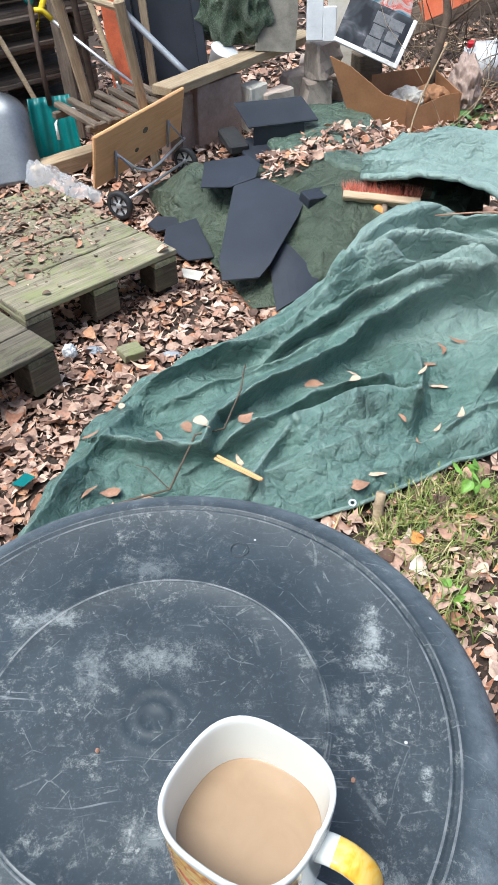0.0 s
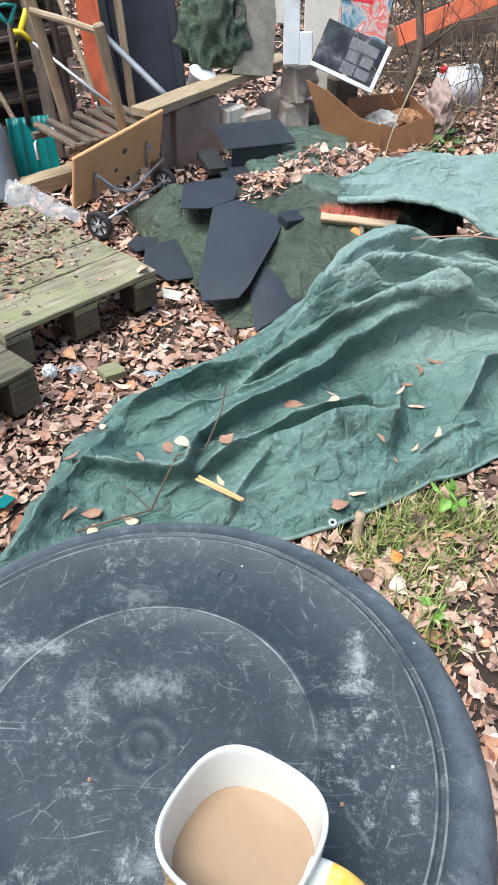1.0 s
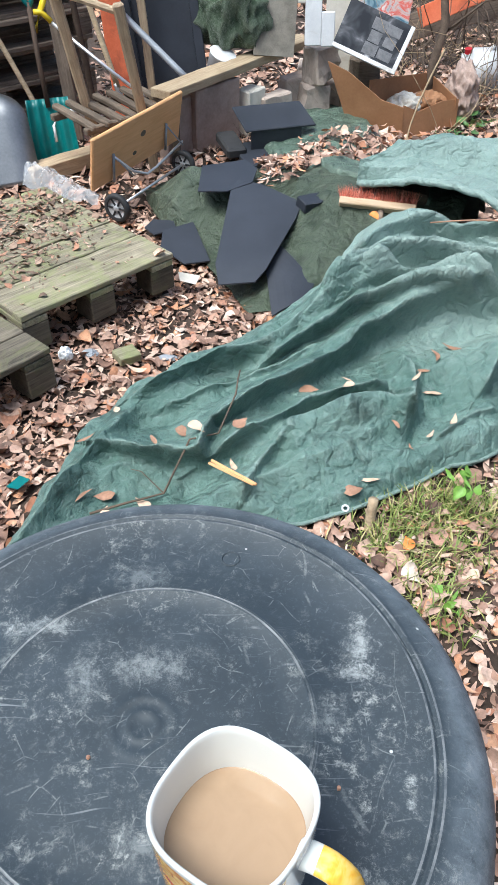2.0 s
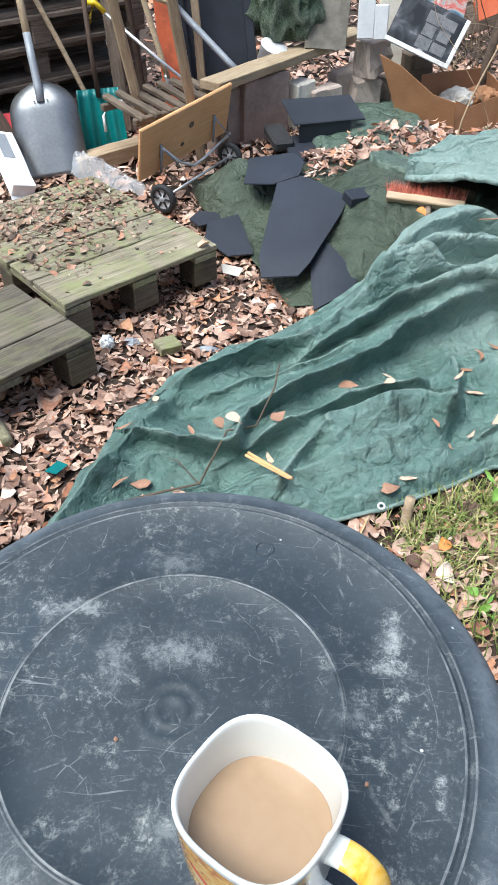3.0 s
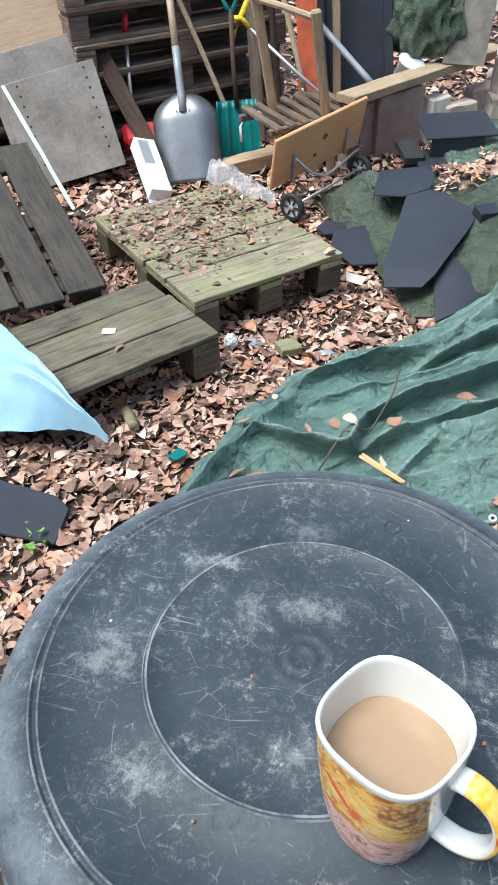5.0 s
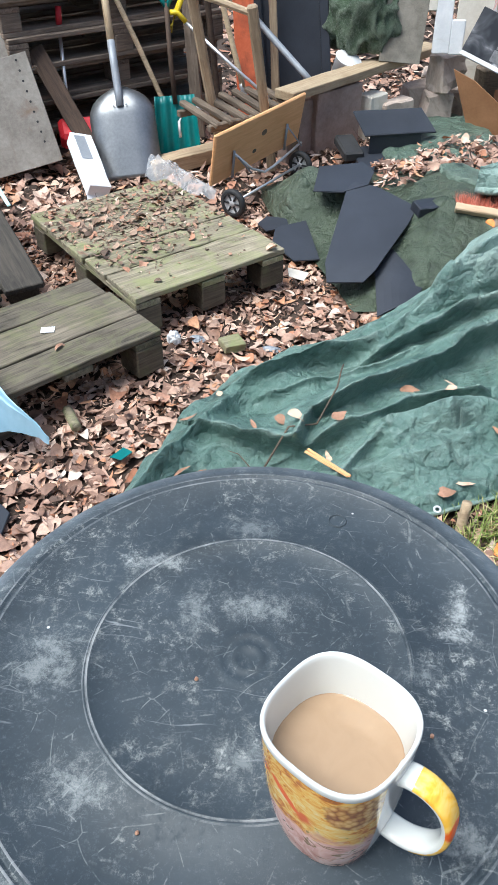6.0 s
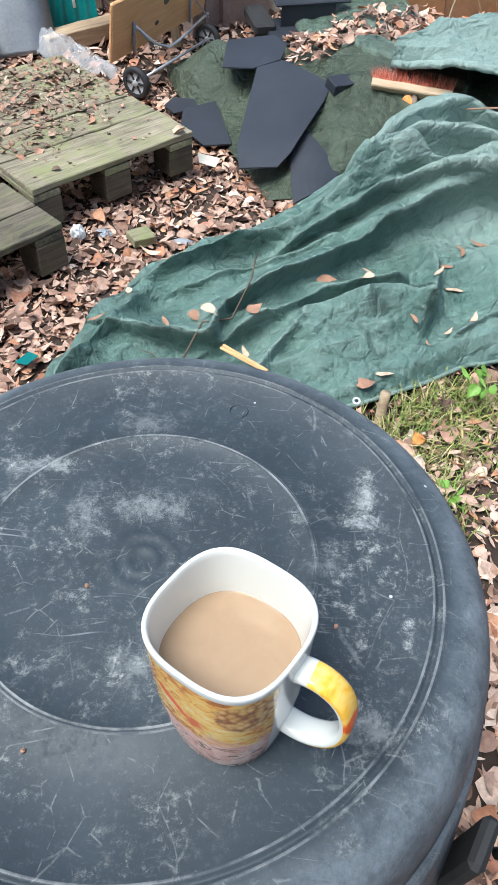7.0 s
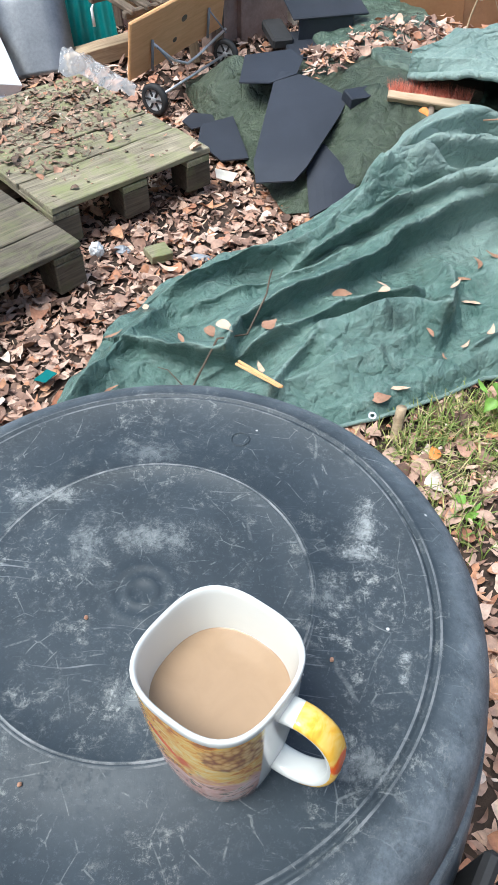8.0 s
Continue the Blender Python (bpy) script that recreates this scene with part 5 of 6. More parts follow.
part("axle", rod([W1, W2], 0.006, 10), M_STEEL, cart, "bright steel axle", soft=True)
part("frame", rod([BM @ Vector((W * 0.20, H * 0.50, 0.016)), BM @ Vector((W * 0.36, H * 0.10, 0.05)), BM @ Vector((W * 0.48, -H * 0.05, 0.07)), BM @ Vector((W * 0.58, H * 0.0, 0.075)), BM @ Vector((W * 0.95, H * 0.10, 0.05))], 0.006, 10), M_STEEL, cart, "bent chrome bracket", soft=True)
for k in (0.20, 0.80):
    part("strut", rod([BM @ Vector((W * k, H * 0.55, 0.016)), BM @ Vector((W * k, H * 0.02, 0.022))], 0.006, 8), M_GREYPAINT, cart, soft=True)
    part("stay", rod([BM @ Vector((W * k, H * 0.52, 0.016)), BM @ Vector((W * (k + 0.14), H * 0.05, 0.06))], 0.0035, 8), M_GREYPAINT, cart, soft=True)

# ---- beam, slabs and boards at the back ----
beam((-0.44, 3.80, 0.345), (0.30, 4.86, 0.345), 0.125, 0.042, M_TIMBER, "timber_beam", "long pale sawn timber resting on stone slabs", "beam", (0, 0, 1), 88)


def lump(name, label, category, size, m, material, seed, group="", rough=0.06):
    """A rough stone or broken brick: a bevelled block pushed out of true."""
    bm = bmesh.new()
    bmesh.ops.create_cube(bm, size=1, matrix=Matrix.Diagonal((*size, 1)))
    bmesh.ops.subdivide_edges(bm, edges=bm.edges[:], cuts=3, use_grid_fill=True)
    s = min(size)
    for v in bm.verts:
        v.co += noise.noise_vector(v.co * (2.2 / s) * 0.4 + Vector((seed, 0, 0))) * s * rough * 2
    bmesh.ops.bevel(bm, geom=[e for e in bm.edges if len(e.link_faces) == 2 and e.calc_face_angle(0) > 0.8], offset=s * 0.08, segments=1, affect="EDGES", clamp_overlap=True)
    return single(name, bm, material, label, category, m, group)


lump("stone_slab", "rough pinkish-grey stone slab standing on edge", "stone", (0.32, 0.06, 0.32), pose(-0.20, 4.12, 0.15, 0, 0, 48), M_STONE, 1.0)
lump("stone_slab", "rough pinkish-grey stone slab standing on edge", "stone", (0.24, 0.06, 0.28), pose(-0.38, 3.96, 0.14, 0, 0, 55), M_STONE, 2.0)
lump("plaster_block", "white broken plaster block", "block", (0.14, 0.10, 0.24), pose(-0.02, 4.32, 0.11, 0, 3, 50), M_CREAM, 3.0)
for i, (x, y, s) in enumerate(((0.10, 4.40, 0.20), (0.24, 4.62, 0.18), (0.42, 4.72, 0.17), (0.36, 4.90, 0.19))):
    lump("broken_block", "pale pinkish broken building block", "block", (s, 0.11, 0.17), pose(x, y, 0.10 + 0.03 * (i % 2), 4 * i, 0, 40 - 17 * i), M_PINK, 4.0 + i, "broken blocks")

dark = thing("cabinet_frame", "black framed panel with a smoky pane, leaning", "frame", stretch((-0.42, 4.36, 0.02), (-0.52, 4.52, 0.80), (0.1, -1, 0.1)))
part("panel", block(0.78, 0.34, 0.012, 0.002, 0, 0, 0, (0.39, 0, 0)), M_BLACK, dark, "smoky dark pane")
for y in (-0.175, 0.175):
    part("stile", block(0.80, 0.05, 0.035, 0.004, 0, 0, 0, (0.39, y, 0.01)), M_BLACK, dark)
for x in (0.02, 0.76):
    part("crossrail", block(0.05, 0.30, 0.035, 0.004, 0, 0, 0, (x, 0, 0.011)), M_BLACK, dark)
single("plastic_tub", lathe([(0.0, 0.0), (0.055, 0.0), (0.07, 0.17), (0.075, 0.175), (0.07, 0.18), (0.0, 0.172)], 24), M_WHITE, "white plastic tub half hidden behind the timber", "tub", pose(-0.22, 4.40, 0.225, 14, 20, 0), soft=True)
lump("stone_slab", "rough grey stone under a white tub", "stone", (0.2, 0.2, 0.24), pose(-0.20, 4.40, 0.11), M_STONE, 9.0)
leaning_panel("plank", "short grey weathered board leaning upright on the timber", (-0.005, 4.40, 0.37), (0.24, 0.03, 0), (0.02, 0.07, 0.30), 0.215, 0.42, 0.03, M_MAT, "board")


def crumple(name, label, category, centre, size, material, seed, depth=0.3, sharp=1.0):
    bm = bmesh.new()
    bmesh.ops.create_icosphere(bm, subdivisions=5, radius=1)
    for v in bm.verts:
        n = v.co.normalized()
        a = noise.noise(n * 1.7 + Vector((seed, 0, 0)))
        b = 1 - abs(noise.noise(n * 2.7 + Vector((0, seed, 0)))) * 2
        c = 1 - abs(noise.noise(n * 6.3 + Vector((0, 0, seed)))) * 2
        v.co = n * (0.95 + depth * a + sharp * (0.20 * b + 0.075 * c))
        v.co.z = max(v.co.z, -0.72)
    return single(name, bm, material, label, category, Matrix.Translation(centre) @ Matrix.Diagonal((*size, 1)), soft=True)


crumple("bundled_tarp", "crumpled dark green plastic sheet bundled on the timber", "tarp", (-0.10, 4.52, 0.555), (0.175, 0.13, 0.22), M_BUNDLE, 4.2, 0.35, 1.25)

# white packing foam, cream board, printed cards
foam = thing("packing_foam", "white angular packing foam with a square notch", "packaging", stretch((0.34, 4.47, 0.405), (0.325, 4.55, 1.0), (0, -1, 0.1)))
part("upright", block(0.50, 0.085, 0.05, 0.004, 0.001, 2, 3, (0.25, 0.030, 0)), M_WHITE, foam)
part("foot", block(0.16, 0.07, 0.05, 0.004, 0.001, 2, 4, (0.075, -0.048, 0.001)), M_WHITE, foam)
part("rib", block(0.15, 0.05, 0.06, 0.004, 0, 0, 0, (0.27, 0.095, -0.004)), M_CREAM, foam)
leaning_panel("board", "cream painted board leaning behind printed cards", (0.40, 4.70, 0.02), (0.30, 0.02, 0), (0.0, 0.12, 0.60), 0.28, 0.66, 0.014, M_CREAM, "board")


def picture_material(name, stops, scale, warp):
    m, nt, b = tree(name, 0.3)
    v = coords(nt)
    nz = node(nt, "ShaderNodeTexNoise", Scale=scale, Detail=3.0, Roughness=0.55, Distortion=warp)
    nt.links.new(v, nz.inputs["Vector"])
    c = ramp(nt, nz.outputs["Fac"], stops)
    nt.links.new(c, b.inputs["Base Color"])
    return m


M_PRINT = picture_material("dark_print", [(0.38, (0.012, 0.013, 0.016)), (0.50, (0.045, 0.047, 0.052)), (0.60, (0.12, 0.12, 0.13)), (0.68, (0.40, 0.40, 0.41))], 9, 0.6)
M_INK = plain("grey_ink", (0.10, 0.10, 0.105), (0.24, 0.24, 0.245), 0.35, 0, 25, 120)
M_POSTER = picture_material("poster_print", [(0.36, (0.05, 0.12, 0.17)), (0.46, (0.24, 0.34, 0.38)), (0.54, (0.52, 0.40, 0.36)), (0.62, (0.58, 0.09, 0.06)), (0.72, (0.66, 0.60, 0.56))], 11, 1.2)
card = thing("printed_card", "glossy dark printed cardboard sleeve lying tilted on rubbish", "packaging")
C0, C1 = Vector((0.405, 4.40, 0.420)), Vector((0.735, 4.30, 0.305))
cx = (C1 - C0).normalized()
cy = (Vector((0.545, 4.46, 0.610)) - C0)
cy = (cy - cx * cy.dot(cx)).normalized()
CM = Matrix.Translation(C0) @ Matrix((cx, cy, cx.cross(cy))).transposed().to_4x4()
part("face", block(0.36, 0.235, 0.022, 0.003, 0.001, 3, 5, (0.18, 0.12, 0)), M_PRINT, card, "dark glossy printed face", CM)
part("border", block(0.36, 0.022, 0.024, 0.002, 0, 0, 0, (0.18, 0.011, 0.001)), M_WHITE, card, "white printed border", CM)
part("border", block(0.022, 0.235, 0.024, 0.002, 0, 0, 0, (0.35, 0.12, 0.0015)), M_WHITE, card, "white printed border", CM)
for i in range(3):
    for j in range(2):
        part("picture", block(0.075 - 0.012 * (i % 2), 0.055 - 0.008 * j, 0.002, 0, 0, 0, 0, (0.19 + 0.082 * j, 0.060 + 0.060 * i, 0.0125)), M_INK, card, "small grey printed picture", CM)
post = thing("poster", "creased colourful printed poster card leaning on boards", "poster", stretch((0.66, 4.46, 0.42), (0.72, 4.62, 0.86), (0, -1, 0.2)))
part("face", block(0.46, 0.27, 0.006, 0.001, 0.002, 5, 6, (0.23, 0, 0)), M_POSTER, post)
for i in range(2):
    part("writing_bar", block(0.035, 0.15 - 0.03 * i, 0.002, 0, 0, 0, 0, (0.30 + 0.06 * i, 0.04, 0.004)), M_RED, post, "red band of unreadable lettering")
for i in range(2):
    lump("broken_block", "pale broken building block stacked under packing foam", "block", (0.17, 0.12, 0.185), pose(0.345 + 0.02 * i, 4.57 + 0.01 * i, 0.10 + 0.195 * i, 0, 2 - 4 * i, 20 + 25 * i), M_PINK, 14.0 + i, "broken blocks", rough=0.11)
lump("log", "short dark log end standing under printed cards", "wood", (0.15, 0.14, 0.30), pose(0.62, 4.66, 0.14, 0, 3, 10), M_SLAT, 11.0, rough=0.14)

# cardboard box
CB = pose(0.93, 4.40, 0.005, 0, 0, 36)
cbox = thing("cardboard_box", "torn brown cardboard box filled with leaves and rubbish", "box", CB)


def wavy(outline, m, name, seed, label=""):
    bm = plate(outline, 0.005)
    part(name, bm, M_CARD, cbox, label, m)


wavy([(-0.20, 0.0), (0.17, 0.0), (0.185, 0.15), (0.06, 0.155), (-0.10, 0.125), (-0.20, 0.17)], pose(0, -0.09, 0.0, 80, 0, -6), "front_wall", 1)
wavy([(0.0, 0.0), (0.30, 0.0), (0.42, 0.38), (0.30, 0.33), (0.12, 0.20), (0.0, 0.17)], pose(-0.20, -0.07, 0.0, 82, 4, 117), "side_wall", 2)
wavy([(0.0, 0.0), (0.30, 0.0), (0.31, 0.19), (0.0, 0.16)], pose(0.17, -0.10, 0.0, 84, 0, 68), "side_wall", 3)
wavy([(-0.22, 0.0), (0.26, 0.0), (0.26, 0.20), (-0.22, 0.24)], pose(0, 0.20, 0.0, 84, 0, 4), "back_wall", 4)
part("floor", block(0.40, 0.30, 0.006, 0.001, 0, 0, 0, (0, 0.05, 0.006)), M_CARD, cbox)
for i, (x, y, z, s) in enumerate(((0.84, 4.46, 0.09, 0.08), (0.98, 4.50, 0.09, 0.08), (0.90, 4.52, 0.08, 0.07))):
    crumple("paper_rubbish", "crumpled grey-brown rubbish in the cardboard box", "rubbish", (x, y, z), (s * 1.2, s, s * 0.9), (M_CREAM, M_CARD, M_STONE)[i], 6.0 + i)
crumple("paper_sack", "crumpled torn paper sack beside the cardboard box", "sack", (1.19, 4.62, 0.12), (0.08, 0.16, 0.15), M_STONE, 12.5)

# white canister
can = thing("canister", "white plastic canister with a red cap lying among twigs", "canister", pose(1.42, 5.10, 0.125, 8, -4, -6))
body = bmesh.new()
bmesh.ops.create_cube(body, size=1, matrix=Matrix.Diagonal((0.27, 0.16, 0.24, 1)))
bmesh.ops.bevel(body, geom=body.edges[:], offset=0.03, segments=3, affect="EDGES")
part("body", body, M_WHITE, can, soft=True)
part("cap", lathe([(0, 0.03), (0.02, 0.03), (0.023, 0.026), (0.023, 0)], 20), M_RED, can, "red screw cap", pose(-0.105, -0.02, 0.115))
part("grip", rod([(0.02, 0, 0.105), (0.04, 0, 0.14), (0.10, 0, 0.14), (0.115, 0, 0.105)], 0.012, 8), M_WHITE, can, soft=True)
beam((1.05, 5.45, 0.34), (1.85, 5.50, 0.66), 0.12, 0.05, M_ORANGE, "plank", "orange-painted plank lying aslant in the brush", "plank", (0, -1, 0.3), 95)
beam((0.85, 5.55, 0.22), (1.9, 5.62, 0.48), 0.16, 0.05, M_PALLET, "plank", "grey weathered plank lying in the brush", "plank", (0, -1, 0.3), 96)

# ---- black plastic sheets ----
def bent_sheet(name, label, outline, height, material=None, seed=0, thick=0.005):
    """A stiff sheet cut to an outline, following a height over its plan."""
    bm = plate(outline, thick)
    bmesh.ops.triangulate(bm, faces=bm.faces[:])
    bmesh.ops.subdivide_edges(bm, edges=bm.edges[:], cuts=4, use_grid_fill=True)
    for v in bm.verts:
        v.co.z += height(v.co.x, v.co.y)
    return single(name, bm, material or M_BLACK, label, "plastic sheet", group="black plastic sheets")


bent_sheet("plastic_sheet", "matt black plastic sheet cut with angled corners, on the tarp",
           [(-0.13, 2.56), (-0.115, 2.46), (0.015, 2.46), (0.055, 2.52), (0.165, 2.78), (0.19, 2.86), (0.17, 2.90), (0.035, 3.02), (-0.06, 3.06), (-0.085, 3.00)],
           lambda x, y: 0.105 + 0.21 * (y - 2.46) + 0.10 * (x + 0.1) - 0.06 * max(0, 2.56 - y), seed=1)
bent_sheet("plastic_sheet", "short matt black plastic sheet on the dark tarp", [(-0.22, 3.03), (-0.215, 3.25), (-0.03, 3.24), (0.02, 3.14), (0.0, 3.03), (-0.1, 2.99)], lambda x, y: 0.20 + 0.08 * (y - 3.0) + 0.18 * (x + 0.2), seed=2)
bent_sheet("plastic_sheet", "curled matt black plastic sheet under the tarp edge", [(0.055, 2.56), (0.075, 2.34), (0.20, 2.42), (0.23, 2.50), (0.11, 2.68)], lambda x, y: 0.07 + 0.26 * (y - 2.40) - 1.6 * (x - 0.15) ** 2, seed=3)
bent_sheet("plastic_sheet", "small black plastic scrap on the leaves", [(-0.45, 3.03), (-0.42, 3.10), (-0.33, 3.06), (-0.31, 2.98), (-0.40, 2.95)], lambda x, y: 0.04 + 0.15 * (x + 0.45), seed=4)
bent_sheet("plastic_sheet", "small black plastic scrap on the leaves", [(-0.36, 2.92), (-0.24, 2.98), (-0.20, 2.86), (-0.16, 2.74), (-0.26, 2.72), (-0.36, 2.82)], lambda x, y: 0.045 + 0.2 * (y - 2.75), seed=5)
lump("foam_block", "small black foam block on the dark tarp", "foam", (0.11, 0.07, 0.04), pose(0.235, 2.86, 0.235, 8, 0, 25), M_BLACK, 21.0)
bx = thing("plastic_tray", "black plastic tray unit with hinged lid, on the tarp", "tray", pose(0.04, 3.86, 0.085, 4, 0, 18))
part("base", block(0.34, 0.26, 0.035, 0.006, 0, 0, 0, (0.03, -0.09, 0)), M_BLACK, bx)
part("front", block(0.26, 0.012, 0.10, 0.003, 0, 0, 0, (0.06, -0.05, 0.06)), M_BLACK, bx)
part("lid", block(0.36, 0.24, 0.012, 0.004, 0.001, 3, 3, (0.08, 0.07, 0.115)), M_BLACK, bx, m=pose(0, 0, 0, 6, 0, 0))
part("side", block(0.10, 0.22, 0.05, 0.01, 0, 0, 0, (-0.15, 0.02, 0.02)), M_BLACKRUB, bx)

# ---- broom ----
BR = stretch((0.330, 2.80, 0.265), (0.600, 2.755, 0.255), (0, -0.75, 0.75))
broom = thing("broom", "wooden broom head with red bristles, half under the tarp", "broom", BR)
part("head", block(0.285, 0.028, 0.055, 0.004, 0.001, 4, 3, (0.14, 0, 0)), M_PLY_PALE, broom, "pale wooden broom back")
rnd = random.Random(7)
bv, bf = [], []
for k in range(900):
    x, z, r = rnd.uniform(0.0, 0.28), rnd.uniform(-0.024, 0.024), 0.0011
    tip = Vector((x + rnd.gauss(0, 0.012), 0.060 + rnd.uniform(-0.012, 0.012), z + rnd.gauss(0, 0.010)))
    i = len(bv)
    bv += [(x - r, 0.012, z - r), (x + r, 0.012, z - r), (x, 0.012, z + r), tuple(tip)]
    bf += [(i, i + 1, i + 3), (i + 1, i + 2, i + 3), (i + 2, i, i + 3)]
bme = bpy.data.meshes.new("bristles")
bme.from_pydata(bv, [], bf)
bme.materials.append(M_BRISTLE)
tagged(part("bristles", bme, M_BRISTLE, broom, "stiff red bristles"), kind="stuff")
part("shaft", rod([(0.155, -0.01, 0.0), (0.160, -0.12, 0.004), (0.165, -0.30, 0.0)], 0.012, 10), M_PALLET, broom, soft=True)
lump("firewood", "dark weathered wood lying under the raised tarp fold", "wood", (0.22, 0.10, 0.10), pose(0.56, 2.90, 0.24, 0, 8, -12), M_SLAT, 31.0)

# ---- near left: blue film, black board ----
bag = thing("plastic_bag", "pale blue plastic bag spilling over the pallet corner", "bag")


def bag_z(x, y, u, v):
    body = np.clip(u * 3.0, 0, 1)
    return 0.14 - 0.05 * body + (0.02 + 0.15 * body) * np.sin(np.clip(v, 0, 1) * math.pi * 0.5) + 0.015 * ripple(x, y, 9, 1.0) + 0.012 * np.exp(-((v - 0.45 - 0.2 * u) / 0.07) ** 2) - 0.010 * np.exp(-((v - 0.75 + 0.2 * u) / 0.05) ** 2)


part("film", sheet([(-0.765, 1.425), (-0.81, 1.45), (-0.905, 1.485), (-0.98, 1.475), (-1.06, 1.455), (-1.5, 1.40)], [(-0.762, 1.432), (-0.852, 1.476), (-0.957, 1.548), (-1.114, 1.663), (-1.3, 1.80), (-1.5, 1.95)], 70, 40, bag_z, "film", M_BLUE), M_BLUE, bag)
single("black_board", plate([(0, 0), (0.34, 0.02), (0.32, 0.14), (0.27, 0.17), (0, 0.18)], 0.012, 0.002), M_BLACK, "flat black plastic board lying on leaves", "board", pose(-1.16, 1.14, 0.035, 2, 3, -4))
strip = beam((-1.31, 2.53, 0.275), (-1.80, 3.05, 0.56), 0.016, 0.008, M_CYAN, "metal_strip", "pale mint-coloured metal strip lying on dark boards", "strip", (0, -0.3, 1), 97)

# ---- small things on the ground ----
def wrap_z(x, y, u, v):
    return 0.085 + 0.085 * np.sin(v * math.pi) * (1 - 0.7 * u) + 0.022 * ripple(x, y, 26, 1.0) + 0.012 * ripple(x, y, 61, 2.0)


wrap = thing("plastic_wrapper", "crumpled clear plastic wrapping lying on the pallet edge", "wrapper")
part("film", sheet([(-1.03, 3.33), (-0.93, 3.28), (-0.80, 3.19), (-0.66, 3.16)], [(-0.98, 3.46), (-0.86, 3.44), (-0.76, 3.32), (-0.64, 3.22)], 70, 40, wrap_z, "film", M_FILM), M_FILM, wrap)
crumple("paper_scrap", "white crumpled paper scrap beside the pallet", "paper", (-0.600, 2.105, 0.04), (0.020, 0.016, 0.026), M_PAPER, 7.7)
single("paper_scrap", plate([(0, 0), (0.05, -0.03), (0.085, 0.015), (0.01, 0.05)], 0.002), M_CREAM, "white torn card lying on leaves", "paper", pose(-0.26, 2.54, 0.07, 12, 6, 25))
single("paper_scrap", plate([(0, 0), (0.042, 0.004), (0.04, 0.036), (-0.002, 0.032)], 0.0015), M_PAPER, "small white paper square on the pallet", "paper", pose(-0.955, 1.865, 0.177, 0, 0, 10))
lump("wood_scrap", "mossy wooden offcut lying among leaves", "wood", (0.075, 0.06, 0.03), pose(-0.40, 2.10, 0.045, 6, 4, 35), M_PALLET_OLD, 41.0)
crumple("paper_scrap", "greyish crumpled wrapper among the leaves", "paper", (-0.27, 2.12, 0.022), (0.030, 0.012, 0.008), M_GREYPAINT, 8.8)
crumple("paper_scrap", "greyish crumpled wrapper among the leaves", "paper", (-0.53, 2.14, 0.022), (0.026, 0.018, 0.010), M_GREYPAINT, 8.1)
pole((0.312, 1.40, -0.02), (0.318, 1.425, 0.085), 0.013, M_ROUGHWOOD, "wooden_peg", "round wooden peg standing at the tarp edge", "peg")
pole((-0.83, 1.69, 0.03), (-0.77, 1.60, 0.045), 0.016, M_PALLET_OLD, "mossy_stick", "short mossy stick lying on the leaves", "stick")
bent_sheet("foil_scrap", "silvery foil scrap at the tarp edge", [(0.74, 1.60), (0.86, 1.55), (0.92, 1.66), (0.78, 1.68)], lambda x, y: 0.04 + 0.2 * (x - 0.74), M_ALU, 6, 0.002)


def lay(x, y):
    """The tarp's height at a place."""
    close = (TARP_POINTS[:, 0] - x) ** 2 + (TARP_POINTS[:, 1] - y) ** 2
    return float(TARP_POINTS[close < max(0.012 ** 2, close.min() + 1e-6), 2].max())


